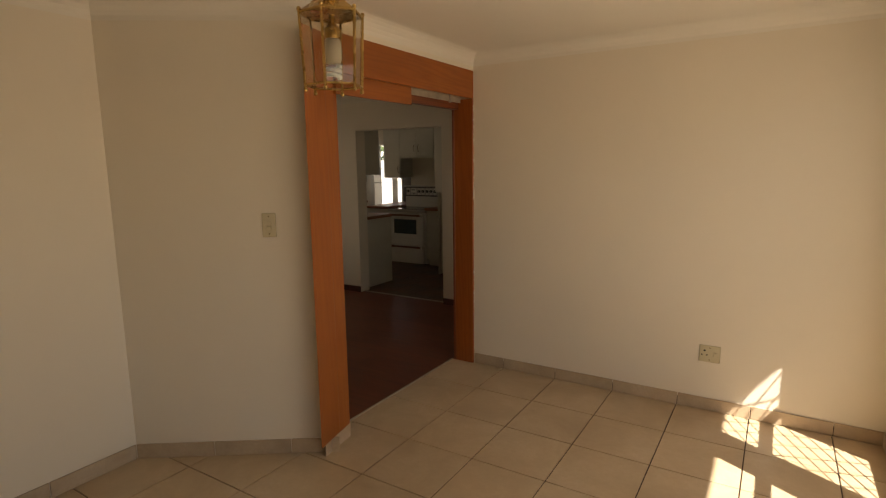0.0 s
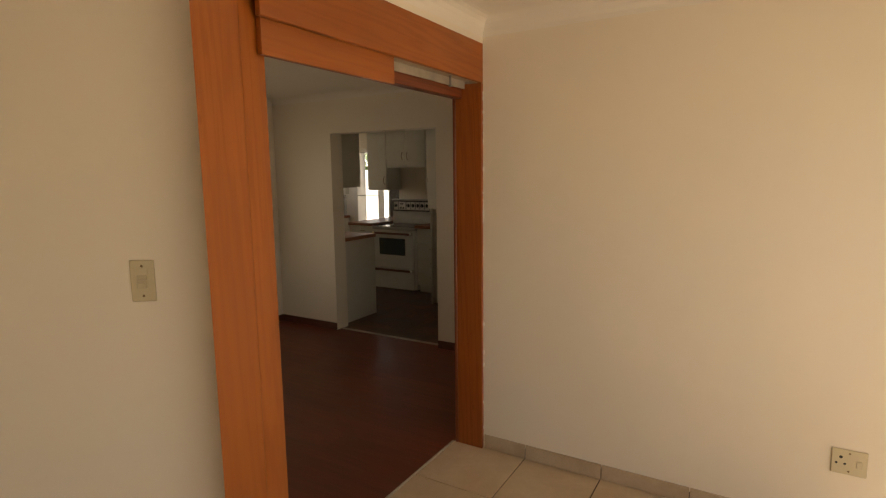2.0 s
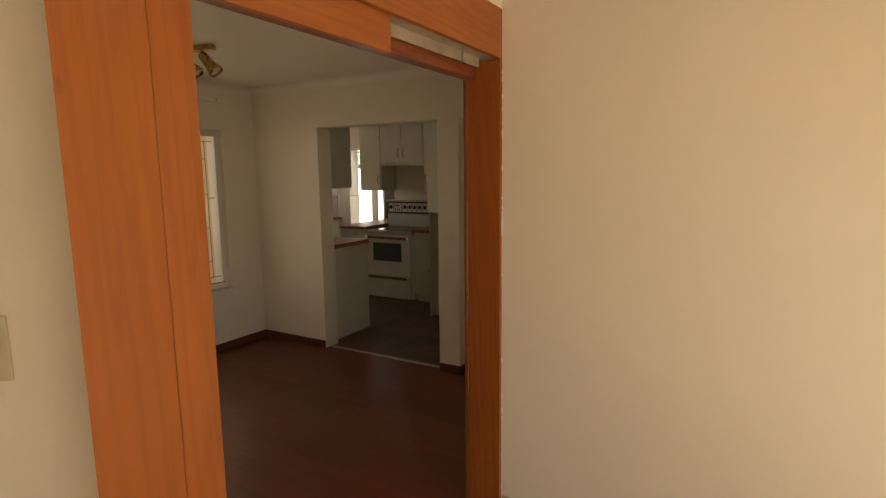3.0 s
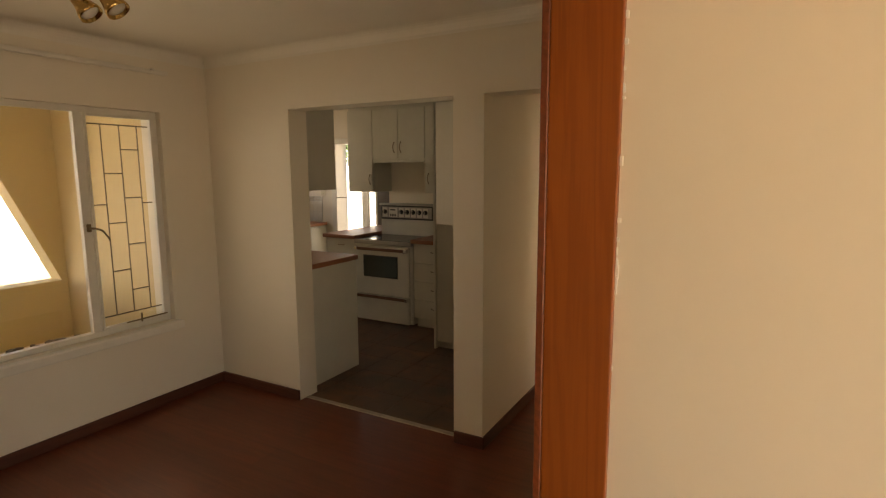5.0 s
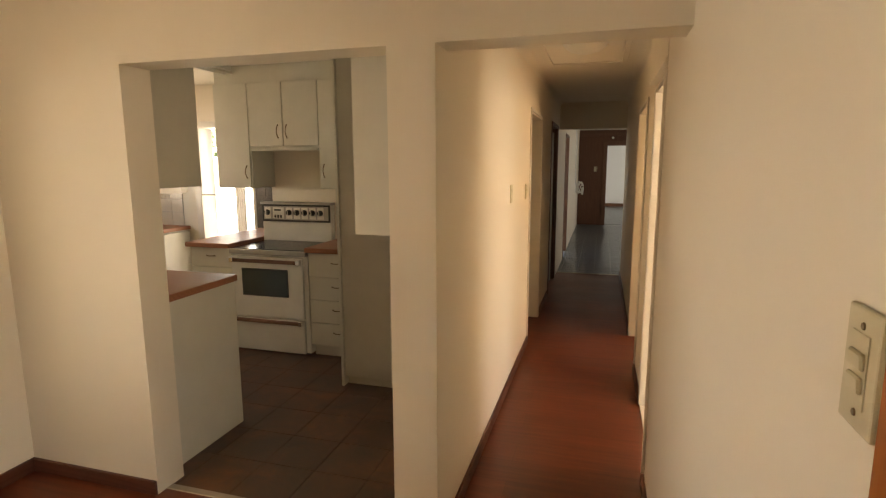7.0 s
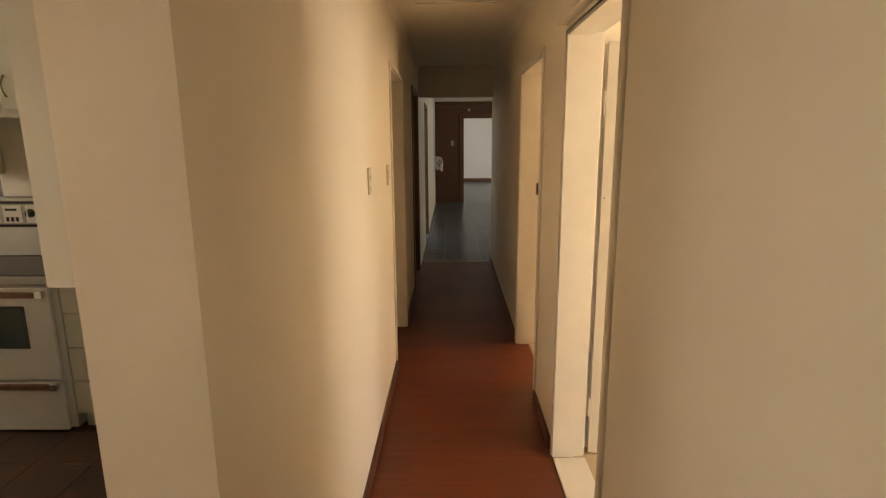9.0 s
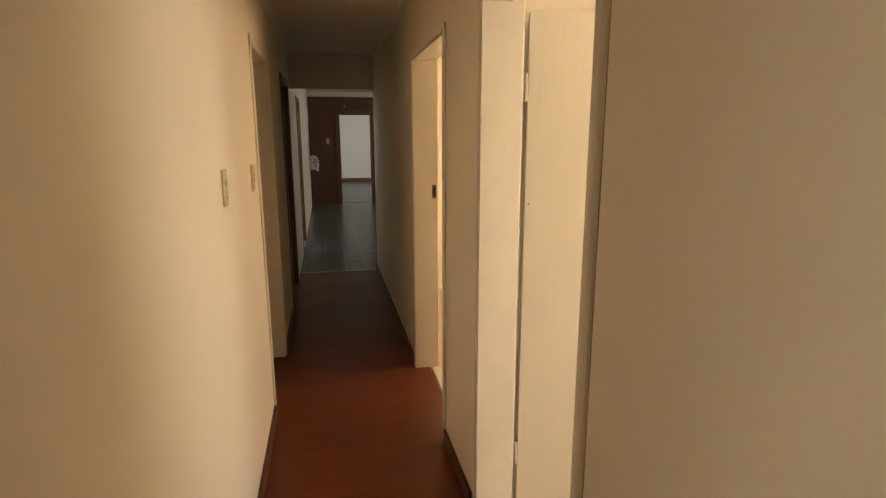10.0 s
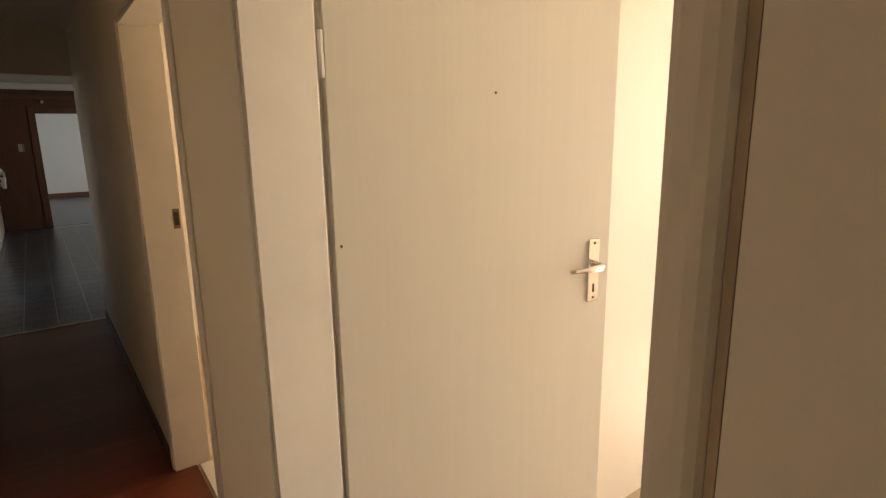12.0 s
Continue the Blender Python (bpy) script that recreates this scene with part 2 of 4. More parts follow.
def thing(name, place, label, category, group="", turn=0.0):
    ob = new(name)
    ob.empty_display_size = 0.1
    ob.matrix_world = pose(*place, 0, 0, turn)
    return tagged(ob, label, category, group)


def setting(name, bm, material, label="", category=""):
    return tagged(as_object(name, bm, material), label, category, kind="structure")


def add_box(bm, x0, x1, y0, y1, z0, z1, bevel=0.0, steps=1):
    """A box with rounded edges; returns its vertices."""
    v = bmesh.ops.create_cube(bm, size=1.0)["verts"]
    bmesh.ops.scale(bm, vec=(x1 - x0, y1 - y0, z1 - z0), verts=v)
    bmesh.ops.translate(bm, vec=((x0 + x1) / 2, (y0 + y1) / 2, (z0 + z1) / 2), verts=v)
    if bevel:
        edges = list({e for w in v for e in w.link_edges})
        bmesh.ops.bevel(bm, geom=edges, offset=bevel, segments=steps, profile=0.5, affect="EDGES")
    return bm


def box(x0, x1, y0, y1, z0, z1, bevel=0.0, steps=1):
    return add_box(bmesh.new(), min(x0, x1), max(x0, x1), min(y0, y1), max(y0, y1), min(z0, z1), max(z0, z1), bevel, steps)


def add_tube(bm, points, radius, sides=8, caps=True):
    """A round bar along a line of points."""
    pts = [Vector(p) for p in points]
    rings = []
    for i, p in enumerate(pts):
        d = (pts[min(i + 1, len(pts) - 1)] - pts[max(i - 1, 0)]).normalized()
        u = d.orthogonal().normalized() if not rings else (u - d * u.dot(d)).normalized()
        w = d.cross(u)
        r = radius[i] if isinstance(radius, (list, tuple)) else radius
        rings.append([bm.verts.new(p + (u * math.cos(a) + w * math.sin(a)) * r) for a in (2 * math.pi * k / sides for k in range(sides))])
    for a, b in zip(rings, rings[1:]):
        for k in range(sides):
            bm.faces.new((a[k], a[(k + 1) % sides], b[(k + 1) % sides], b[k]))
    if caps:
        bm.faces.new(rings[0][::-1])
        bm.faces.new(rings[-1])
    return bm


def add_lathe(bm, profile, sides=24, centre=(0, 0, 0)):
    """A turned body about z: profile of (radius, height)."""
    c = Vector(centre)
    rings = []
    for r, z in profile:
        rings.append([bm.verts.new(c + Vector((max(r, 1e-4) * math.cos(a), max(r, 1e-4) * math.sin(a), z))) for a in (2 * math.pi * k / sides for k in range(sides))])
    for a, b in zip(rings, rings[1:]):
        for k in range(sides):
            bm.faces.new((a[k], a[(k + 1) % sides], b[(k + 1) % sides], b[k]))
    bm.faces.new(rings[0][::-1])
    bm.faces.new(rings[-1])
    return bm


def turned(bm, m):
    bmesh.ops.transform(bm, matrix=m, verts=bm.verts)
    return bm


def wall_mesh(axis, near, far, a0, a1, z0, z1, openings=(), soft=0.008):
    """A wall from near to far along the other axis, from a0 to a1 along axis ('x' or 'y'), with openings (b0, b1, low, high) cut through."""
    us = sorted({a0, a1, *[v for o in openings for v in o[:2] if a0 < v < a1]})
    vs = sorted({z0, z1, *[v for o in openings for v in o[2:] if z0 < v < z1]})

    def solid(i, k):
        if not (0 <= i < len(us) - 1 and 0 <= k < len(vs) - 1):
            return False
        u, v = (us[i] + us[i + 1]) / 2, (vs[k] + vs[k + 1]) / 2
        return not any(o[0] < u < o[1] and o[2] < v < o[3] for o in openings)

    bm = bmesh.new()
    cache = {}

    def vert(u, w, v):
        if (u, w, v) not in cache:
            cache[u, w, v] = bm.verts.new((u, w, v) if axis == "x" else (w, u, v))
        return cache[u, w, v]

    def quad(*c):
        bm.faces.new([vert(*p) for p in c])

    for i in range(len(us) - 1):
        for k in range(len(vs) - 1):
            if not solid(i, k):
                continue
            p, q, r, s = us[i], us[i + 1], vs[k], vs[k + 1]
            for w in (near, far):
                quad((p, w, r), (q, w, r), (q, w, s), (p, w, s))
            for j, l, e in ((i - 1, k, ((p, r), (p, s))), (i + 1, k, ((q, r), (q, s))), (i, k - 1, ((p, r), (q, r))), (i, k + 1, ((p, s), (q, s)))):
                if not solid(j, l):
                    (u, v), (x, y) = e
                    quad((u, near, v), (x, near, y), (x, far, y), (u, far, v))
    if soft and openings:
        rim = []
        for e in bm.edges:
            pts = [((w.co.x, w.co.z) if axis == "x" else (w.co.y, w.co.z)) for w in e.verts]
            across = [(w.co.y if axis == "x" else w.co.x) for w in e.verts]
            if abs(across[0] - across[1]) > 1e-6:
                continue
            for b0, b1, lo, hi in openings:
                if all(b0 - 1e-6 <= u <= b1 + 1e-6 and lo - 1e-6 <= v <= hi + 1e-6 and (min(abs(u - b0), abs(u - b1)) < 1e-6 or min(abs(v - lo), abs(v - hi)) < 1e-6) for u, v in pts):
                    if not any(abs(v) < 1e-6 for _, v in pts) or abs(pts[0][0] - pts[1][0]) < 1e-6:
                        rim.append(e)
                        break
        rim = [e for e in rim if len(e.link_faces) == 2 and e.calc_face_angle(0) > 1.0]
        if rim:
            bmesh.ops.bevel(bm, geom=rim, offset=soft, segments=2, profile=0.5, affect="EDGES")
    return bm


def prism(outline, z0, z1):
    """An upright body over a plan outline."""
    bm = bmesh.new()
    low = [bm.verts.new((x, y, z0)) for x, y in outline]
    high = [bm.verts.new((x, y, z1)) for x, y in outline]
    bm.faces.new(low[::-1])
    bm.faces.new(high)
    n = len(outline)
    for i in range(n):
        bm.faces.new((low[i], low[(i + 1) % n], high[(i + 1) % n], high[i]))
    return bm


def cove(outline, z, size, inward):
    """A cove cornice along a plan line; inward: side on which the room lies (+1 left of the way, -1 right)."""
    bm = bmesh.new()
    pts = [Vector((*p, 0)) for p in outline]
    rows = []
    for i, p in enumerate(pts):
        a = (pts[i] - pts[i - 1]).normalized() if i else None
        b = (pts[i + 1] - pts[i]).normalized() if i < len(pts) - 1 else None
        na = Vector((-a.y, a.x, 0)) * inward if a else None
        nb = Vector((-b.y, b.x, 0)) * inward if b else None
        n = na if not b else nb if not a else (na + nb) / max(0.3, 1 + na.dot(nb))
        prof = [(0.0, 0.0)] + [(size * (1 - math.cos(t)), size * (math.sin(t) - 1)) for t in (math.pi / 2 * k / 6 for k in range(7))]
        rows.append([bm.verts.new(p + n * d + Vector((0, 0, z + h))) for d, h in prof])
    k = len(rows[0])
    for a, b in zip(rows, rows[1:]):
        for j in range(k):
            bm.faces.new((a[j], b[j], b[(j + 1) % k], a[(j + 1) % k]))
    for end in (rows[0], rows[-1]):
        bm.faces.new(end)
    return bm


H = 2.44          # ceiling height
LIV_Y, LIV_X, LIV_W, LIV_S = 3.408, 0.985, -2.61, -2.7
DIN_X, DIN_N, DIN_S = -4.935, 4.875, 1.2
PART_E, PART_W = -1.675, -1.832       # wall between living and dining room
COR_R, COR_L = -1.79, -2.69
KIT_E, KIT_S, KIT_N, KIT_W = -2.885, 5.045, 7.9, -7.2
END_Y = 10.985

# ---- the large structure ----
setting("ground", box(-400, 400, -400, 400, -0.6, -0.12), EARTH, "dry bare ground around the house", "ground")
setting("floor_living", box(LIV_W - 0.1, LIV_X + 0.1, LIV_S - 0.1, LIV_Y + 0.1, -0.1, -0.006), GROUT, "brown grout bed under beige floor tiles", "floor")
setting("floor_dining", prism([(-1.868, 1.86), (-1.868, 4.88), (-1.70, 4.88), (-1.70, END_Y), (-2.8, END_Y), (-2.8, 4.95), (-5.03, 4.95), (-5.03, 1.1), (-2.9, 1.1), (-2.75, 1.25)], -0.09, 0.002), LAMINATE, "red-brown laminate boards with a soft sheen", "floor")
setting("floor_kitchen", box(KIT_W - 0.1, -2.80, 4.951, KIT_N + 0.1, -0.1, -0.006), SLATEGROUT, "dark grout bed under slate tiles", "floor")
setting("floor_bedroom", box(-1.699, 1.7, 3.62, 6.75, -0.1, -0.002), TILE, "pale tiled floor of a bright side room", "floor")
setting("floor_study", box(-1.699, 1.7, 6.751, 10.0, -0.1, -0.002), TILE, "pale tiled floor of a side room", "floor")
setting("floor_tile_room", box(-2.9, 0.9, END_Y + 0.001, 17.8, -0.1, -0.006), PALEGROUT, "pale grout between dark grey tiles", "floor")
setting("floor_far_room", box(-4.5, 1.0, 17.801, 24.2, -0.1, 0.0), GREYTILE, "dark grey floor of the far room", "floor")

# living room
setting("wall_living_north", wall_mesh("x", LIV_Y, LIV_Y + 0.2, COR_R + 0.002, LIV_X + 0.2, -0.1, H), WALL, "cream painted plaster wall", "wall")
setting("wall_living_east", wall_mesh("y", LIV_X, LIV_X + 0.2, LIV_S, LIV_Y, -0.1, H, [(-0.8, 2.36, 0.13, 2.1), (2.563, 3.128, 0.13, 2.1)]), WALL, "cream painted wall with tall window openings", "wall")
setting("wall_living_south", wall_mesh("x", LIV_S - 0.2, LIV_S, LIV_W - 0.2, LIV_X + 0.2, -0.1, H), WALL, "cream painted plaster wall", "wall")
setting("wall_living_west", wall_mesh("y", LIV_W - 0.2, LIV_W, LIV_S, 1.145, -0.1, H), WALL, "cream painted plaster wall", "wall")
setting("wall_diagonal", prism([(LIV_W, 1.145), (-1.715, 1.7607), (-1.775, 1.93), (PART_W, 1.93), (-2.81, 1.2), (-2.81, 1.145)], -0.1, H), WALL, "cream painted wall set across the corner", "wall")
setting("wall_over_opening", box(PART_W, PART_E, 1.931, LIV_Y - 0.001, 2.2, H), WALL, "plaster strip over the wide wooden opening", "wall")
setting("ceiling_living", box(LIV_W - 0.2, LIV_X + 0.2, LIV_S - 0.2, LIV_Y + 0.19, H + 0.001, H + 0.14), CEIL, "cream painted flat ceiling", "ceiling")
setting("cornice_living", cove([(PART_E, LIV_Y), (LIV_X, LIV_Y), (LIV_X, LIV_S), (LIV_W, LIV_S), (LIV_W, 1.145), (-1.70, 1.771), (PART_E, 1.86), (PART_E, LIV_Y)], H, 0.09, -1), CEIL, "plain cove cornice", "cornice")

# dining room and passage
DW = (2.32, 4.497, 0.585, 2.03)
setting("wall_dining_west", wall_mesh("y", DIN_X - 0.22, DIN_X, DIN_S - 0.2, DIN_N, -0.1, H, [DW]), WALL, "cream painted wall with a steel window", "wall")
setting("wall_dining_south", wall_mesh("x", DIN_S - 0.2, DIN_S, DIN_X - 0.22, -2.81, -0.1, H), WALL, "cream painted plaster wall", "wall")
setting("wall_dining_north", wall_mesh("x", DIN_N, KIT_S, DIN_X - 0.3, -2.876, -0.1, H, [(-4.128, -2.88, -0.1, 2.04)]), WALL, "cream wall with a wide opening to the kitchen", "wall")
setting("wall_dining_east", wall_mesh("y", PART_W, COR_R + 0.001, LIV_Y, 5.596, -0.1, H), WALL, "cream painted plaster wall", "wall")
setting("lintel_passage", box(COR_L, PART_W, DIN_N, KIT_S, 2.04, H), WALL, "plaster lintel over the passage", "wall")
setting("wall_passage_west", wall_mesh("y", -2.876, COR_L, DIN_N, END_Y, -0.1, H, [(7.656, 8.516, -0.1, 2.048), (9.622, 10.518, -0.1, 2.078)]), WALL, "cream passage wall with two doorways", "wall")
setting("wall_passage_east", wall_mesh("y", COR_R + 0.0015, COR_R + 0.15, DIN_N + 0.17, END_Y, -0.1, H, [(5.655, 6.583, -0.1, 2.048), (7.202, 8.12, -0.1, 2.048)]), WALL, "cream passage wall with two doorways", "wall")
setting("lintel_passage_end", wall_mesh("x", END_Y - 0.11, END_Y, COR_L - 0.02, COR_R + 0.02, 2.075, H), WALL, "lintel at the end of the passage", "wall")
setting("ceiling_dining", box(DIN_X - 0.2, PART_W + 0.17, DIN_S - 0.2, KIT_S, H + 0.002, H + 0.13), CEIL, "cream painted flat ceiling", "ceiling")
setting("ceiling_passage", box(-2.876, COR_R + 0.14, KIT_S + 0.001, END_Y, H, H + 0.13), CEIL, "cream painted passage ceiling", "ceiling")
setting("cornice_dining", cove([(PART_W, 1.86), (PART_W, DIN_N), (DIN_X, DIN_N), (DIN_X, DIN_S), (-2.81, DIN_S)], H, 0.07, 1), CEIL, "plain cove cornice", "cornice")
setting("cornice_passage_west", cove([(COR_L, KIT_S), (COR_L, END_Y - 0.11)], H, 0.055, -1), CEIL, "plain cove cornice", "cornice")
setting("cornice_passage_east", cove([(COR_R, KIT_S), (COR_R, END_Y - 0.11)], H, 0.055, 1), CEIL, "plain cove cornice", "cornice")

# kitchen
STOVE_WALL = 7.38
setting("wall_kitchen_north", wall_mesh("x", KIT_N, KIT_N + 0.22, KIT_W - 0.23, KIT_E, -0.1, H, [(-6.33, -5.62, -0.1, 2.02)]), WALL, "painted kitchen wall with an open back door", "wall")
setting("wall_stove", wall_mesh("x", STOVE_WALL, KIT_N - 0.001, -5.07, KIT_E, -0.1, H), WALL, "painted wall behind the stove", "wall")
setting("wall_kitchen_west", wall_mesh("y", KIT_W - 0.229, KIT_W, 5.166, KIT_N, -0.1, H, [(5.85, 7.35, 1.15, 2.05)]), WALL, "painted kitchen wall", "wall")
setting("wall_kitchen_south", wall_mesh("x", 5.0, KIT_S + 0.12, KIT_W - 0.23, DIN_X - 0.301, -0.1, 2.57), OCHRE, "ochre outside wall of the kitchen", "wall")
setting("ceiling_kitchen", box(KIT_W - 0.23, KIT_E, KIT_S, KIT_N + 0.2, H, H + 0.13), CEIL, "cream painted kitchen ceiling", "ceiling")

# side rooms and the rooms at the end
setting("wall_between_rooms", wall_mesh("x", 6.665, 6.80, COR_R + 0.151, 1.6, -0.1, H), WALL, "bright cream wall of a side room", "wall")
setting("wall_rooms_east", wall_mesh("y", 1.6, 1.8, LIV_Y + 0.2, 10.2, -0.1, H, [(4.4, 6.0, 0.9, 2.1), (7.2, 8.8, 0.9, 2.1)]), WALL, "cream wall with windows", "wall")
setting("wall_study_north", wall_mesh("x", 10.0, 10.2, COR_R + 0.151, 1.6, -0.1, H), WALL, "cream wall of a side room", "wall")
setting("ceiling_rooms", box(COR_R + 0.151, 1.8, LIV_Y + 0.2, 10.2, H, H + 0.13), CEIL, "cream painted ceiling of the side rooms", "ceiling")
setting("wall_store", box(-4.4, -4.25, KIT_N + 0.221, 10.9, -0.1, H), WALL, "dim wall of a side room", "wall")
setting("wall_tile_room_west", wall_mesh("y", COR_L - 0.16, COR_L, END_Y, 17.65, -0.1, H + 0.12, [(12.232, 13.068, -0.1, 2.068)]), WALL, "white wall of the tiled room with a doorway", "wall")
setting("wall_tile_room_south", wall_mesh("x", END_Y - 0.15, END_Y, COR_R + 0.15, 0.9, -0.1, H + 0.12), WALL, "wall of the tiled room", "wall")
setting("wall_tile_room_east", wall_mesh("y", 0.75, 0.9, END_Y, 17.65, -0.1, H + 0.12), WALL, "wall of the tiled room", "wall")
setting("wall_panelled", wall_mesh("x", 17.65, 17.8, -4.5, 1.0, -0.1, H + 0.12, [(-1.99, -1.28, -0.1, 2.05)]), PANEL, "dark brown panelled wall with a doorway", "wall")
setting("wall_far_room", wall_mesh("x", 24.0, 24.2, -4.5, 1.0, -0.1, H), OUTWHITE, "white wall of the far room", "wall")
setting("wall_far_room_east", wall_mesh("y", 0.85, 1.0, 17.8, 24.0, -0.1, H), OUTWHITE, "white wall of the far room", "wall")
setting("wall_far_room_west", wall_mesh("y", -4.5, -4.35, 17.8, 24.0, -0.1, H), OUTWHITE, "white wall of the far room", "wall")
setting("ceiling_tile_room", box(-2.9, 0.9, END_Y, 17.8, H + 0.12, H + 0.25), CEIL, "ceiling of the tiled room", "ceiling")
setting("ceiling_far_room", box(-4.5, 1.0, 17.8, 24.2, H, H + 0.13), CEIL, "ceiling of the far room", "ceiling")
setting("wall_store_north", wall_mesh("x", 10.9, 11.05, -4.4, COR_L - 0.161, -0.1, H), WALL, "dim wall of a side room", "wall")
setting("ceiling_store", box(-4.4, KIT_E + 0.009, KIT_N + 0.2, 11.05, H, H + 0.13), CEIL, "dim ceiling of a side room", "ceiling")
setting("floor_store", box(-4.4, -2.801, KIT_N + 0.2, 11.05, -0.1, 0.0), LAMINATE, "laminate floor of a dim side room", "floor")

# outside
# Unseen overhang, added and sized to trim the sun patch on the tiles.
setting("eave_living", box(LIV_X + 0.2, 2.03, LIV_S, 6.0, 2.5, 2.62), OUTWHITE, "unseen roof overhang added to cut off the living room sun patch", "eave")
patio = bmesh.new()
face = patio.faces.new([patio.verts.new((-7.4, y, z)) for y, z in ((4.999, -0.11), (4.999, 2.57), (4.117, 2.57), (4.945, 0.56), (0.8, 0.56), (0.8, -0.11))])
ext = bmesh.ops.extrude_face_region(patio, geom=[face])
bmesh.ops.translate(patio, vec=(-0.2, 0, 0), verts=[g for g in ext["geom"] if isinstance(g, bmesh.types.BMVert)])
setting("wall_patio", patio, OCHRE, "ochre patio end wall with a low parapet and a raking edge", "wall")
setting("patio_floor", box(-7.399, DIN_X - 0.221, 0.8, 4.999, -0.118, -0.03), OCHRE, "ochre painted patio floor", "floor")
# Unseen wall, added so the patio's end wall stays dark.
setting("wall_patio_south", box(-7.399, DIN_X - 0.221, 0.8, 1.0, -0.11, 2.57), OCHRE, "unseen ochre wall added to keep daylight off the patio", "wall")
# Unseen roof slab, added to hold the sun off the ochre walls.
setting("patio_roof", box(-7.75, DIN_X - 0.1, 0.8, 5.3, 2.575, 2.72), OUTWHITE, "unseen roof added to shade the patio", "roof")
setting("wall_boundary_west", box(-14.2, -14.0, -12, 20, -0.12, 2.4), OUTWHITE, "sunlit white boundary wall", "wall")
setting("wall_boundary_north", box(-14.0, -3.5, 12.0, 12.2, -0.12, 1.75), OUTWHITE, "sunlit white boundary wall behind the kitchen", "wall")

# ---- living room ----
SLANT = math.degrees(math.atan2(0.653, 0.95))


def skirting_tiles(name, start, turn, joints, height=0.085, parent=None):
    """A run of skirting tiles; joints: distances along the run."""
    run = parent
    for a, b in zip(joints, joints[1:]):
        if b - a < 0.01:
            continue
        key = round(b - a, 3)
        if key not in SKIRT:
            bm = box(0, key - 0.004, -0.011, -0.001, 0.001, height, 0.002)
            mesh = bpy.data.meshes.new("skirting_tile")
            bm.to_mesh(mesh)
            bm.free()
            mesh.materials.append(SKIRTTILE)
            SKIRT[key] = mesh
        ob = new("skirting_tile", SKIRT[key])
        ob.parent = run
        ob.matrix_basis = pose(*start, 0, 0, turn) @ pose(a + 0.002, 0, 0)


SKIRT = {}
base = setting("baseboard_living", box(-1.662, LIV_X, LIV_Y - 0.006, LIV_Y - 0.0005, 0.0, 0.06), GROUT, "beige tile skirting with brown joints", "baseboard")
skirting_tiles("north", (-1.668, LIV_Y, 0), 0, [0.0, 0.262, 0.692, 1.122, 1.552, 1.982, 2.412, 2.653], parent=base)
skirting_tiles("east", (LIV_X, LIV_Y - 0.012, 0), -90, [0.0] + [0.30 + 0.43 * k for k in range(14)], parent=base)
skirting_tiles("diagonal", (LIV_W + 0.004, 1.147, 0), SLANT, [0.0, 0.43, 0.86, 1.135], parent=base)
skirting_tiles("west", (LIV_W, 1.14 - 8 * 0.43, 0), 90, [0.43 * k for k in range(9)], parent=base)


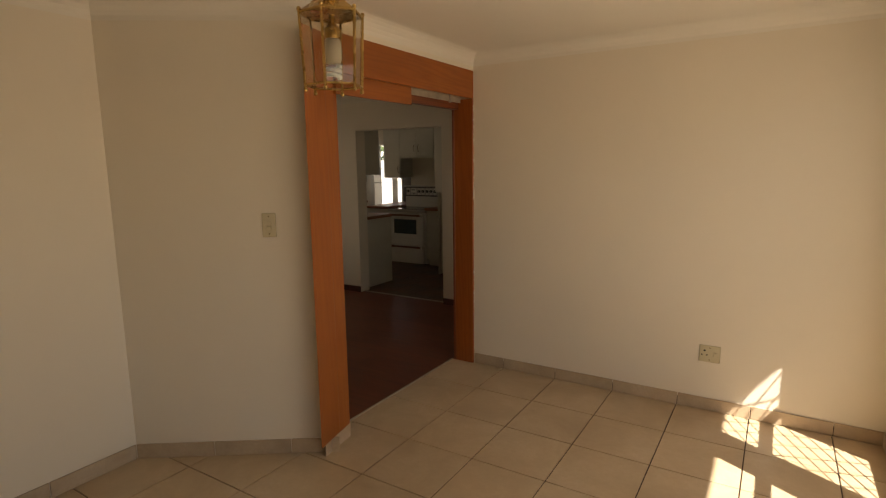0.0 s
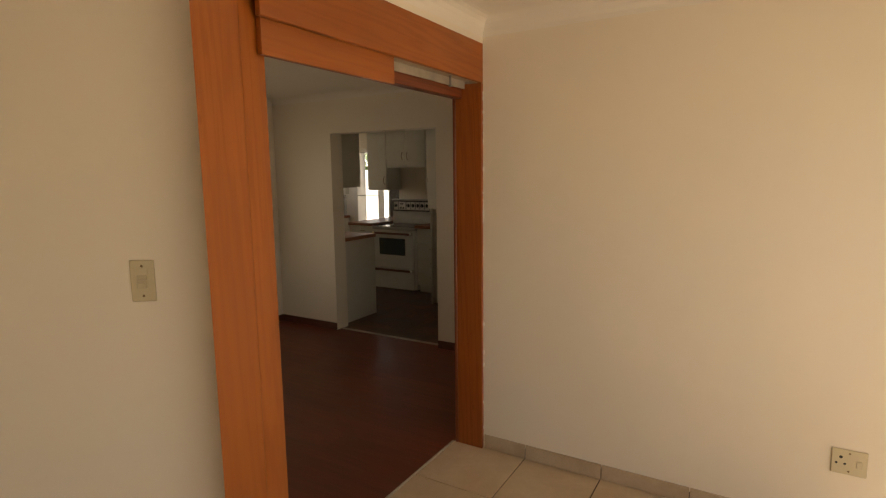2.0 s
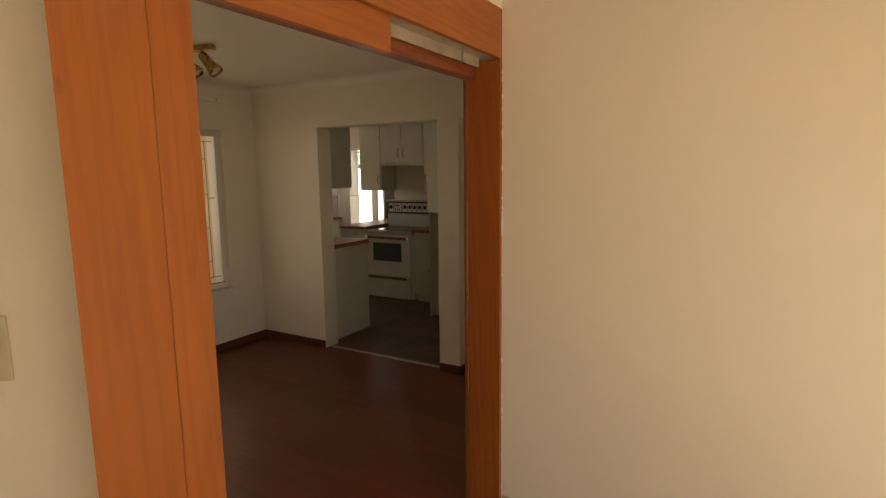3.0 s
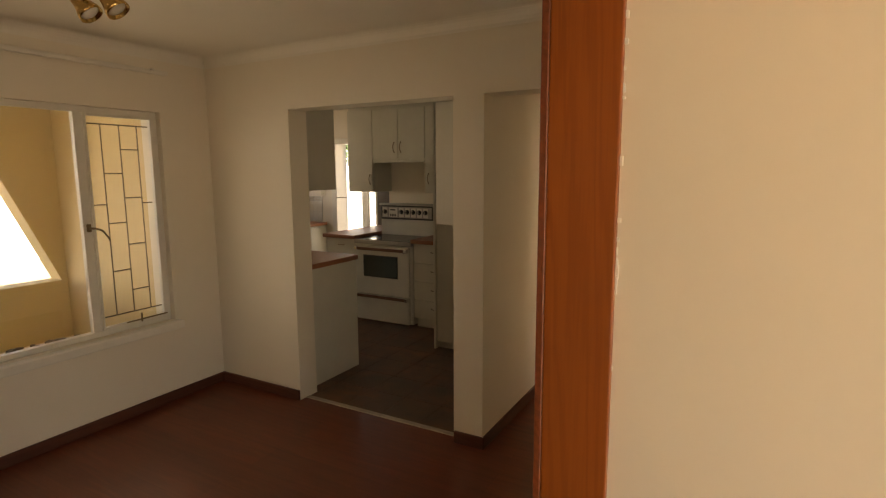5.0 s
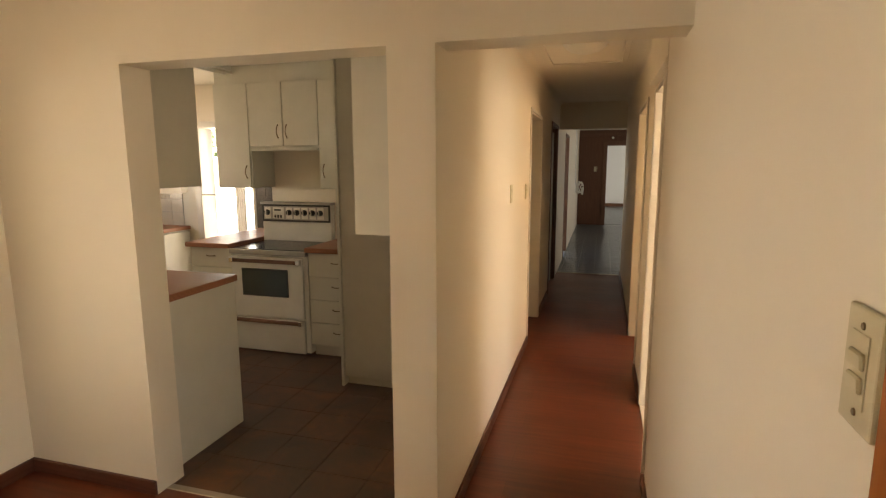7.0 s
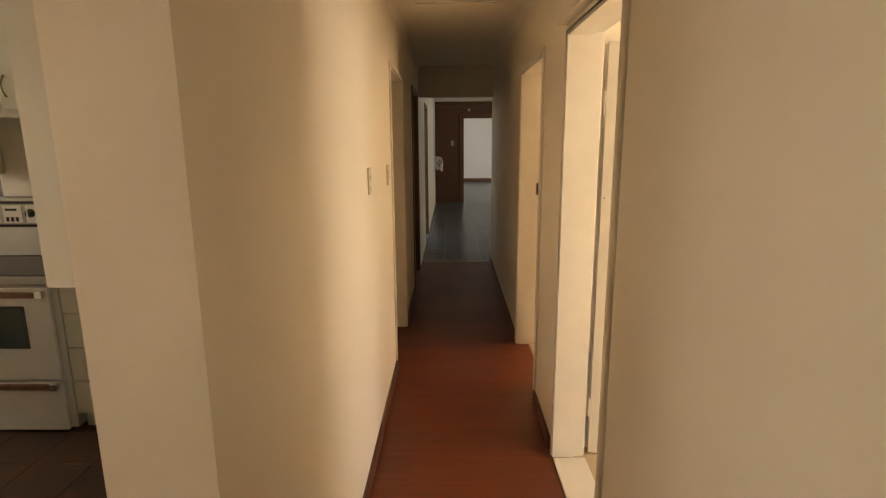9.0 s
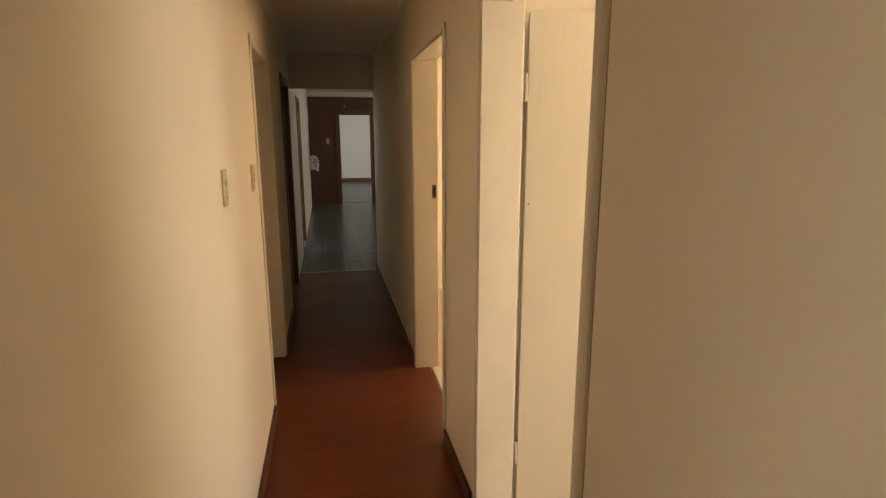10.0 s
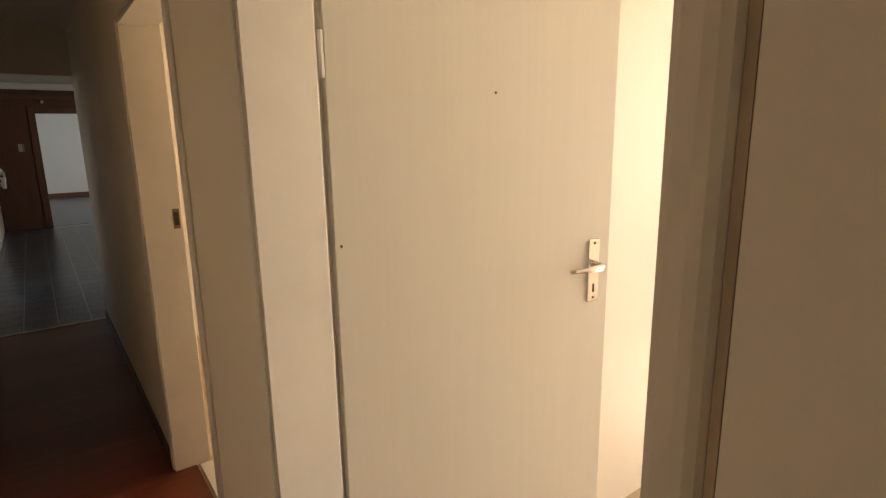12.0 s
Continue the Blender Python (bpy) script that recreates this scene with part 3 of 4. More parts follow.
def door_surround():
    t = thing("door_surround", (-1.66, 2.6, 0), "varnished orange pine surround of a wide opening, boards partly missing", "door frame")
    inv = t.matrix_world.inverted()

    def put(name, bm, mat, label=""):
        part(name, turned(bm, inv), mat, t, label)

    a, b, back = Vector((-1.659, 1.634)), Vector((-1.73, 1.942)), Vector((-0.06, 0.115))
    g0, g1 = a.lerp(b, 0.62), a.lerp(b, 0.632)
    put("side_board", prism([a, g0, g0 + back, a + back], 0.088, 2.306), PINE)
    # Darker wood strip, set back, stands in for the groove between the boards.
    put("bead", prism([g0 + back * 0.04, g1 + back * 0.04, g1 + back, g0 + back], 0.09, 2.3), MERANTI)
    put("side_board", prism([g1, b, b + Vector((-0.04, 0.0)), g1 + back], 0.0865, 2.306), PINE)
    put("skirting_tile", prism([a + back * 0.55, b + back * 0.1, b + Vector((-0.03, 0.0)), a + back], 0.0, 0.086), SKIRTTILE, "beige skirting tile under the board")
    put("fascia_board", box(-1.696, -1.673, 1.884, 3.405, 2.113, 2.318, 0.003, 2), PINE_Y)
    put("lower_fascia", box(-1.72, -1.697, 1.905, 2.615, 2.003, 2.116, 0.003, 2), PINE_Y)
    put("soffit", box(-1.79, -1.7205, 1.945, 2.615, 2.035, 2.05), MERANTI)
    put("head_board", box(-1.845, -1.79, 1.932, 3.379, 2.036, 2.199, 0.003), MERANTI, "red-brown head board facing the dining room")
    put("sliding_track", box(-1.775, -1.70, 2.617, 3.38, 2.125, 2.15), STEELRAW, "bare weathered sliding door track")
    put("track_lip", box(-1.779, -1.773, 2.60, 3.38, 2.085, 2.125), STEELRAW)
    bolt = bmesh.new()
    add_tube(bolt, [(-1.742, 3.17, 2.126), (-1.742, 3.17, 2.075)], 0.006)
    add_lathe(bolt, [(0.012, 0), (0.012, 0.008)], 6, (-1.742, 3.17, 2.07))
    put("bolt", bolt, STEEL, "steel hanger bolt")
    put("side_lining", box(-1.834, -1.673, 3.384, 3.4075, 0.0, 2.112, 0.003, 2), REDPINE)
    put("architrave", box(-1.8535, -1.8345, 3.3885, 3.456, 0.0, 2.1, 0.003, 2), PINE)
    put("stop_strip", box(-1.853, -1.8345, 3.381, 3.388, 0.0, 2.1, 0.002), MERANTI, "dark red-brown stop strip")
    put("reveal_board", box(-1.836, -1.765, 1.931, 1.946, 0.0, 2.036), PINE)
    rng = random.Random(4)
    bits = bmesh.new()
    for z in [0.12, 0.58, 1.8, 2.02] + [rng.gauss(1.39, 0.05) for _ in range(14)] + [rng.uniform(0.1, 2.2) for _ in range(16)]:
        h, d = rng.uniform(0.005, 0.022), rng.uniform(0.001, 0.006)
        add_box(bits, -1.6745, -1.6715 + d, 3.4005 - d * 0.4, 3.4074, z, z + h, 0.001)
    put("plaster_crumbs", bits, FILLER, "chipped white plaster along the board")
    return t


door_surround()


def wall_plate(place, turn, wide, high, kind, label, category):
    """A wall plate; its back lies on the wall, and its face looks along local -y."""
    t = thing(category.replace(" ", "_"), place, label, category, turn=turn)
    part("plate", box(-wide / 2, wide / 2, -0.008, -0.0005, -high / 2, high / 2, 0.003, 2), IVORY, t)
    if kind == "switch":
        part("surround", box(-0.018, 0.018, -0.0095, -0.008, -0.038, 0.038, 0.0008), IVORY, t)
        for z in (0.012, -0.012):
            part("rocker", turned(box(-0.014, 0.014, -0.014, -0.008, -0.009, 0.009, 0.002), pose(0, 0, z, 6, 0, 0)), IVORY, t)
        screws = ((0, high / 2 - 0.018), (0, -high / 2 + 0.018))
    elif kind == "blank":
        part("rocker", turned(box(-0.012, 0.012, -0.013, -0.008, -0.01, 0.01, 0.002), pose(0, 0, 0.018, 6, 0, 0)), IVORY, t)
        screws = ((0, -high / 2 + 0.03),)
    else:
        for x, z, r in ((-0.03, 0.02, 0.0065), (-0.045, -0.008, 0.005), (-0.015, -0.008, 0.005)):
            bm = add_lathe(bmesh.new(), [(r, 0), (r, 0.0015)], 12)
            part("pin_hole", turned(bm, pose(x, -0.0078, z, 90)), BLACK, t)
        part("rocker", turned(box(-0.01, 0.01, -0.014, -0.008, -0.016, 0.016, 0.002), pose(0.034, 0, 0.0, 5, 0, 0)), IVORY, t)
        screws = ((0, high / 2 - 0.016), (0, -high / 2 + 0.016))
    for x, z in screws:
        bm = add_lathe(bmesh.new(), [(0.0042, 0), (0.0035, 0.0015)], 10)
        part("screw", turned(bm, pose(x, -0.008, z, 90)), BRONZE, t)
    return t


mid = Vector((LIV_W, 1.145, 0)) + Vector((math.cos(radians(SLANT)), math.sin(radians(SLANT)), 0)) * 0.815
wall_plate((mid.x, mid.y, 1.31), SLANT, 0.073, 0.129, "switch", "ivory plastic light switch on a cream wall", "light switch")
wall_plate((0.062, LIV_Y, 0.385), 0, 0.125, 0.112, "socket", "ivory plastic wall socket with a rocker switch", "wall socket")
wall_plate((COR_L, 6.633, 1.40), 90, 0.075, 0.125, "blank", "ivory light switch on the passage wall", "light switch")
wall_plate((COR_L, 7.38, 1.38), 90, 0.075, 0.125, "switch", "ivory light switch beside a doorway", "light switch")
wall_plate((PART_W, 3.531, 1.405), -90, 0.073, 0.125, "switch", "ivory light switch on the dining room wall", "light switch")


def lantern():
    t = thing("pendant_lantern", (-0.76, 0.877, 1.849), "hexagonal brass lantern with glass panes hanging from the ceiling", "lamp", turn=-4)
    R, R2, h = 0.083, 0.092, 0.2

    def corner(k, r, z):
        a = radians(60 * k)
        return Vector((r * math.cos(a), r * math.sin(a), z))

    for k in range(6):
        part("post", add_tube(bmesh.new(), [corner(k, R, -0.012), corner(k, R2, h + 0.008)], 0.0042, 6), BRASS, t)
        for z in (-0.012, h + 0.008):
            bm = bmesh.new()
            bmesh.ops.create_uvsphere(bm, u_segments=8, v_segments=6, radius=0.0065, matrix=Matrix.Translation(corner(k, R if z < 0 else R2, z)))
            part("knob", bm, BRASS, t, smooth=True)
        part("lower_rail", add_tube(bmesh.new(), [corner(k, R, 0.002), corner(k + 1, R, 0.002)], 0.0035, 6), BRASS, t)
        part("upper_rail", add_tube(bmesh.new(), [corner(k, R2, h), corner(k + 1, R2, h)], 0.004, 6), BRASS, t)
        bm = bmesh.new()
        a, b, c, d = corner(k, R - 0.001, 0.006), corner(k + 1, R - 0.001, 0.006), corner(k + 1, R2 - 0.001, h - 0.003), corner(k, R2 - 0.001, h - 0.003)
        n = (b - a).cross(d - a).normalized() * 0.003
        lo = [bm.verts.new(p) for p in (a, b, c, d)]
        hi = [bm.verts.new(p - n) for p in (a, b, c, d)]
        bm.faces.new(lo)
        bm.faces.new(hi[::-1])
        for i in range(4):
            bm.faces.new((lo[i], hi[i], hi[(i + 1) % 4], lo[(i + 1) % 4]))
        part("pane", bm, SMOKED, t)
    part("cap", add_lathe(bmesh.new(), [(R2, h), (R2 * 0.96, h + 0.006), (R2 * 0.62, h + 0.028), (R2 * 0.34, h + 0.06), (0.02, h + 0.07)], 6), BRASS, t)
    part("finial", add_lathe(bmesh.new(), [(0.02, h + 0.07), (0.034, h + 0.08), (0.036, h + 0.09), (0.022, h + 0.1), (0.03, h + 0.11), (0.018, h + 0.125), (0.008, h + 0.14)], 20), BRASS, t, smooth=True)
    part("stem", add_tube(bmesh.new(), [(0, 0, h + 0.13), (0, 0, H - 1.849 - 0.02)], 0.006, 8), BRASS, t)
    part("ceiling_rose", add_lathe(bmesh.new(), [(0.05, H - 1.85), (0.048, H - 1.86), (0.02, H - 1.885), (0.008, H - 1.89)], 24), BRASS, t, smooth=True)
    part("lamp_holder", add_lathe(bmesh.new(), [(0.02, h - 0.066), (0.0215, h - 0.06), (0.0215, h - 0.038), (0.016, h - 0.033), (0.009, h - 0.02), (0.009, h + 0.03)], 16), BRASS, t, smooth=False)
    bulb = part("bulb", add_lathe(bmesh.new(), [(0.012, h - 0.137), (0.021, h - 0.134), (0.0245, h - 0.122), (0.025, h - 0.085), (0.0225, h - 0.072), (0.019, h - 0.067)], 20), WHITEPLASTIC, t, "white spiral energy-saving bulb", smooth=True)
    pts = [(0.0185 * math.cos(a), 0.0185 * math.sin(a), h - 0.141 - 0.0024 * a) for a in (0.4 * k for k in range(36))]
    part("spiral_tube", add_tube(bmesh.new(), pts, 0.0062, 8), WHITEPLASTIC, bulb, smooth=True)
    return t


lantern()


def tall_window(name, y0, y1, x, bars):
    """A steel window of the living room with a lattice of bars."""
    t = tagged(new(name), "white steel window of the living room", "window", kind="structure")
    z0, z1, w = 0.13, 2.1, 0.03
    for a, b, c, d in ((y0, y0 + w, z0, z1), (y1 - w, y1, z0, z1), (y0 + w, y1 - w, z0, z0 + w), (y0 + w, y1 - w, z1 - w, z1)):
        part("frame", box(x, x + 0.035, a, b, c, d), TRIMPAINT, t)
    part("rail", box(x, x + 0.03, y0 + w, y1 - w, 0.80, 0.86), TRIMPAINT, t)
    if bars:
        for s, step in ((0.92, 0.135), (-1.5, 0.2)):
            k = -14
            while k < 34:
                zc = z0 + k * step
                k += 1
                pts = []
                for y in np.linspace(y0 + w, y1 - w, 25):
                    z = zc + s * (y - y0)
                    if z0 + w < z < z1 - w:
                        pts.append((x + 0.05, float(y), z))
                if len(pts) > 2:
                    part("bar", add_tube(bmesh.new(), [pts[0], pts[-1]], 0.004, 5), TRIMPAINT, t)
    return t


tall_window("window_1", 2.563, 3.128, LIV_X + 0.02, True)
tall_window("window_2", -0.8, 2.36, LIV_X + 0.02, False)


# ---- dining room ----
def skirt(name, x0, x1, y0, y1, h=0.075):
    return setting(name, box(x0, x1, y0, y1, 0.002, h, 0.004, 2), DARKTRIM, "dark brown wooden skirting board", "baseboard")


skirt("baseboard_dining_west", DIN_X, DIN_X + 0.016, DIN_S, DIN_N)
skirt("baseboard_dining_north", DIN_X + 0.016, -4.13, DIN_N - 0.016, DIN_N)
skirt("baseboard_pillar", -2.874, COR_L - 0.0, DIN_N - 0.016, DIN_N)
skirt("baseboard_dining_east", PART_W - 0.015, PART_W, 3.457, 5.596)
skirt("baseboard_passage_west", COR_L, COR_L + 0.015, DIN_N - 0.016, 7.62)
skirt("baseboard_passage_west_far", COR_L, COR_L + 0.015, 8.55, 9.43)
skirt("baseboard_passage_east_mid", COR_R - 0.015, COR_R, 6.64, 7.165)
skirt("baseboard_passage_east_far", COR_R - 0.015, COR_R, 8.16, END_Y)
setting("trim_kitchen_threshold", box(-4.126, -2.878, 4.925, 4.965, 0.0, 0.007, 0.002), STEELRAW, "pale metal strip between laminate and slate tiles", "threshold")
setting("trim_living_threshold", box(-1.876, -1.86, 1.88, 3.38, 0.0, 0.006, 0.002), STEELRAW, "thin strip between tiles and laminate", "threshold")
setting("trim_passage_threshold", box(COR_L + 0.01, COR_R - 0.01, END_Y - 0.015, END_Y + 0.02, 0.0, 0.008, 0.002), STEELRAW, "pale metal strip at the end of the passage", "threshold")


def dining_window():
    t = tagged(new("window_3"), "cream steel casement window with burglar bars", "window", kind="structure")
    y0, y1, z0, z1 = DW
    x, w, d = -5.0, 0.036, 0.04
    m1, m2 = 3.994, 2.93
    for a, b, c, e in ((y0, y0 + w, z0, z1), (y1 - w, y1, z0, z1), (m1 - 0.028, m1 + 0.028, z0 + w, z1 - w), (m2 - 0.028, m2 + 0.028, z0 + w, z1 - w), (y0 + w, y1 - w, z0, z0 + w), (y0 + w, y1 - w, z1 - w, z1)):
        part("window_frame", box(x - d / 2, x + d / 2, a, b, c, e, 0.003), FRAMEPAINT, t)
    part("window_sill", box(-5.0, DIN_X + 0.055, y0 - 0.02, y1 + 0.035, z0 - 0.06, z0 - 0.002, 0.008, 2), TRIMPAINT, t, "white painted window sill")
    for a, b, opener in ((m1 + 0.028, y1 - w, True), (m2 + 0.028, m1 - 0.028, False), (y0 + w, m2 - 0.028, True)):
        part("pane", box(x - 0.008, x - 0.004, a, b, z0 + w, z1 - w), CLEAR, t).visible_shadow = False
        if not opener:
            continue
        s = 0.016
        sash = part("sash", box(x - 0.004, x + 0.026, a, a + s, z0 + w, z1 - w, 0.002), FRAMEPAINT, t)
        for c in ((b - s, b, z0 + w, z1 - w), (a + s, b - s, z0 + w, z0 + w + s), (a + s, b - s, z1 - w - s, z1 - w)):
            part("sash_bar", box(x - 0.004, x + 0.026, *c, 0.002), FRAMEPAINT, sash)
        low, high, xb = z0 + 0.102, z1 - 0.095, x - 0.045
        span = b - a
        cols = [a + span * f for f in (0.0, 0.3, 0.57, 0.84, 1.0)]
        for y in cols[1:4]:
            part("burglar_bar", add_tube(bmesh.new(), [(xb, y, low), (xb, y, high)], 0.0042, 6), BRONZE, t)
        for z in (low, high):
            part("burglar_bar", add_tube(bmesh.new(), [(xb, a - 0.01, z), (xb, b + 0.01, z)], 0.0042, 6), BRONZE, t)
        for k, fs in enumerate(((0.41,), (0.25, 0.51, 0.765), (0.125, 0.38, 0.63, 0.88), (0.41,))):
            for f in fs:
                z = high - f * (high - low)
                part("burglar_bar", add_tube(bmesh.new(), [(xb, cols[k], z), (xb, cols[k + 1], z)], 0.0042, 6), BRONZE, t)
    h = part("handle", add_tube(bmesh.new(), [(x + 0.03, m1 + 0.005, 1.285), (x + 0.065, m1 + 0.02, 1.285), (x + 0.072, m1 + 0.055, 1.27), (x + 0.07, m1 + 0.09, 1.22), (x + 0.07, m1 + 0.098, 1.195)], [0.007, 0.007, 0.006, 0.0055, 0.004], 8), BRONZE, t, "bronze casement handle", smooth=True)
    part("handle_plate", box(x + 0.02, x + 0.03, m1 - 0.012, m1 + 0.014, 1.262, 1.312, 0.002), BRONZE, h)
    stay = part("window_stay", add_tube(bmesh.new(), [(x + 0.035, 4.17, z0 + 0.055), (x + 0.045, 4.45, z0 + 0.06)], 0.005, 6), BRONZE, t, "bronze casement stay")
    part("stay_pin", add_tube(bmesh.new(), [(x + 0.04, 4.27, z0 + 0.04), (x + 0.04, 4.27, z0 + 0.1)], 0.006, 6), BRONZE, stay)
    return t


dining_window()
rng = random.Random(9)
weed = bmesh.new()
for k in range(90):
    p = Vector((-5.14 + rng.uniform(-0.02, 0.02), rng.uniform(2.6, 3.86), 0.584))
    add_box(weed, p.x - 0.008, p.x + 0.008, p.y - rng.uniform(0.005, 0.02), p.y + 0.01, p.z, p.z + rng.uniform(0.004, 0.018))
tagged(as_object("sill_debris", weed, EARTH), "crumbled dirt along the outer window sill", "dirt", kind="stuff")


def curtain_rail():
    t = thing("curtain_rail", (DIN_X, 3.3, 2.285), "white curtain rail on brackets above the window", "curtain rail")
    part("rail", box(0.045, 0.062, -1.2, 1.24, -0.012, 0.012, 0.004, 2), TRIMPAINT, t)
    part("rail", box(0.075, 0.09, -1.2, 1.2, -0.022, 0.0, 0.004, 2), TRIMPAINT, t)
    for y in (-1.1, 0.0, 1.12):
        part("bracket", box(0.001, 0.09, y - 0.01, y + 0.01, 0.002, 0.014, 0.002), TRIMPAINT, t)
    return t


curtain_rail()


def spot_bar():
    t = thing("ceiling_spotlight", (-3.84, 3.475, H), "brass ceiling bar with two swivelling spotlights", "lamp", turn=10)
    part("bar", box(-0.16, 0.16, -0.03, 0.03, -0.03, -0.001, 0.005, 2), BRASS, t)
    for x in (-0.08, 0.07):
        arm = part("arm", add_tube(bmesh.new(), [(x, 0, -0.029), (x + 0.004, 0.0, -0.05), (x + 0.012, 0.004, -0.085)], 0.008, 8), BRONZE, t)
        m = pose(x, 0.0, -0.055, 38, 0, -72)
        part("shade", turned(add_lathe(bmesh.new(), [(0.02, 0.012), (0.027, 0.004), (0.031, -0.03), (0.032, -0.075), (0.038, -0.1), (0.047, -0.122), (0.048, -0.14), (0.044, -0.139), (0.03, -0.09)], 24), m), BRASS, arm, "brass shade with a flared mouth", smooth=True)
        part("bulb", turned(add_lathe(bmesh.new(), [(0.018, -0.08), (0.034, -0.11), (0.037, -0.128), (0.02, -0.134)], 16), m), FROSTED, arm, smooth=True)
    return t


spot_bar()


# ---- passage ----
def steel_frame(name, axis_x, y0, y1, depth, side, parent=None, mat=FRAMEPAINT, label="cream painted pressed steel door frame", high=2.03, face=0.045):
    """A door frame that wraps a wall from axis_x inwards by depth (side +1: towards +x)."""
    t = tagged(new(name), label, "door frame", kind="structure")
    a, b = axis_x - side * 0.003, axis_x + side * (depth + 0.003)
    w, f, s = 0.017, face, axis_x + side * (depth - 0.045)
    part("jamb", box(a, s, y0 - w, y0, 0, high), mat, t)
    part("jamb", box(a, s, y1, y1 + w, 0, high), mat, t)
    part("head", box(a, s, y0 - w, y1 + w, high, high + w, 0.002), mat, t)
    part("rebate", box(s, b, y0 - w, y0 - 0.012, 0, high + 0.012), mat, t)
    part("rebate", box(s, b, y1 + 0.012, y1 + w, 0, high + 0.012), mat, t)
    part("rebate", box(s, b, y0 - w, y1 + w, high + 0.012, high + w), mat, t)
    for x in (a - side * 0.007, b - side * 0.004):
        part("architrave", box(x, x + side * 0.012, y0 - f - w, y0 - w + 0.001, 0, high + f, 0.005, 3), mat, t)
        part("architrave", box(x, x + side * 0.012, y1 + w - 0.001, y1 + f + w, 0, high + f, 0.005, 3), mat, t)
        part("architrave", box(x, x + side * 0.008, y0 - w + 0.001, y1 + w - 0.001, high + w - 0.001, high + f, 0.003, 2), mat, t)
    return t


def strike_plate(place, side):
    x, y, z = place
    t = thing("strike_plate", place, "small dark metal strike plate on a door jamb", "strike plate")
    part("plate", box(-0.014, 0.014, -0.001, 0.0015, -0.045, 0.045), BRONZE, t)
    part("recess", box(-0.009, 0.009, 0.001, 0.0025, -0.03, 0.03), BLACK, t)
    if side < 0:
        t.matrix_world = pose(x, y, z, 0, 0, 180)
    return t


def lever_handle(leaf, x, y, z, face):
    """A lever on a long backplate; face: +1 or -1 along local y."""
    p = part("handle", box(x - 0.02, x + 0.02, y, y + face * 0.008, z - 0.115, z + 0.075, 0.003, 2), CHROME, leaf, "polished chrome lever handle on a long plate")
    part("lever", add_tube(bmesh.new(), [(x, y + face * 0.006, z), (x, y + face * 0.045, z), (x - 0.012, y + face * 0.055, z), (x - 0.06, y + face * 0.052, z - 0.004), (x - 0.115, y + face * 0.05, z - 0.002)], [0.011, 0.010, 0.010, 0.008, 0.0065], 10), CHROME, p, smooth=True)
    part("keyhole", box(x - 0.003, x + 0.003, y + face * 0.007, y + face * 0.0088, z - 0.085, z - 0.06), BLACK, p)
    for dz in (0.062, -0.102):
        part("screw", turned(add_lathe(bmesh.new(), [(0.004, 0), (0.003, 0.0015)], 8), pose(x, y + face * 0.008, z + dz, 90 * (1 if face < 0 else -1))), BRONZE, p)


def door_leaf(name, hinge, turn, width, label, handles=True, mat=DOORPAINT, z=0.008):
    """A flush door; local x runs from the hinge to the free edge."""
    t = thing(name, (*hinge, z), label, "door", turn=turn)
    part("leaf", box(0.0, width, -0.02, 0.02, 0, 2.0, 0.002, 1), mat, t)
    for h in (0.25, 1.74):
        k = bmesh.new()
        add_tube(k, [(-0.006, -0.014, h - 0.05), (-0.006, -0.014, h + 0.05)], 0.007, 8)
        for g in (-0.025, 0.025):
            add_lathe(k, [(0.0085, 0), (0.0085, 0.004)], 8, (-0.006, -0.014, h + g))
        part("hinge", k, FRAMEPAINT, t)
    if handles:
        lever_handle(t, width - 0.06, -0.02, 1.185, -1)
        lever_handle(t, width - 0.06, 0.02, 1.185, 1)
    return t


frame1 = steel_frame("door_1", COR_R, 5.662, 6.565, 0.15, 1, face=0.016)
part("bulged_edge", prism([(-1.778, 5.6445), (-1.832, 5.6445), (-1.8395, 5.642), (-1.8425, 5.635), (-1.8425, 5.622), (-1.840, 5.614), (-1.8355, 5.608), (-1.830, 5.605), (-1.778, 5.605)], 0.0, 2.075), WALL, frame1, "edge painted over with the wall", smooth=False)
# Strip whose brown stands in for the groove's shade between frame and wall.
part("sealant_bead", prism([(-1.779, 5.6045), (-1.8300, 5.6045), (-1.8325, 5.5965), (-1.779, 5.5965)], 0.05, 2.075), GROOVESHADE, frame1, "brown strip painting the shade of the groove along the wall")
part("plaster_head", box(-1.834, -1.7895, 5.5965, 6.6, 2.0765, H - 0.06), WALL, frame1, "plaster above the frame")
steel_frame("door_2", COR_R, 7.22, 8.102, 0.15, 1)
steel_frame("door_3", COR_L, 7.674, 8.498, 0.186, -1)
steel_frame("door_4", COR_L, 9.64, 10.5, 0.186, -1, mat=DARKWOOD, label="dark stained wooden door frame", high=2.06)
steel_frame("door_5", COR_L, 12.25, 13.05, 0.16, -1, mat=DARKWOOD, label="dark olive door frame in the tiled room", high=2.05)
leaf = door_leaf("open_door", (-1.60, 6.62), -12.5, 0.82, "cream painted flush door standing open into a bright room")
for x, z in ((0.43, 1.665), (0.015, 1.31)):
    part("nail_mark", turned(add_lathe(bmesh.new(), [(0.004, 0), (0.003, 0.002)], 8), pose(x, -0.02, z, 90)), BRONZE, leaf)
door_leaf("open_door", (-1.63, 7.262), 4, 0.80, "cream painted door opened against the wall of a side room")
door_leaf("open_door", (-2.87, 7.72), 176, 0.78, "cream door opened into a dim side room")
door_leaf("closed_door", (-2.753, 9.664), 90, 0.81, "closed cream door in a dark wooden frame", False)
strike_plate((-1.66, 8.101, 1.22), -1)
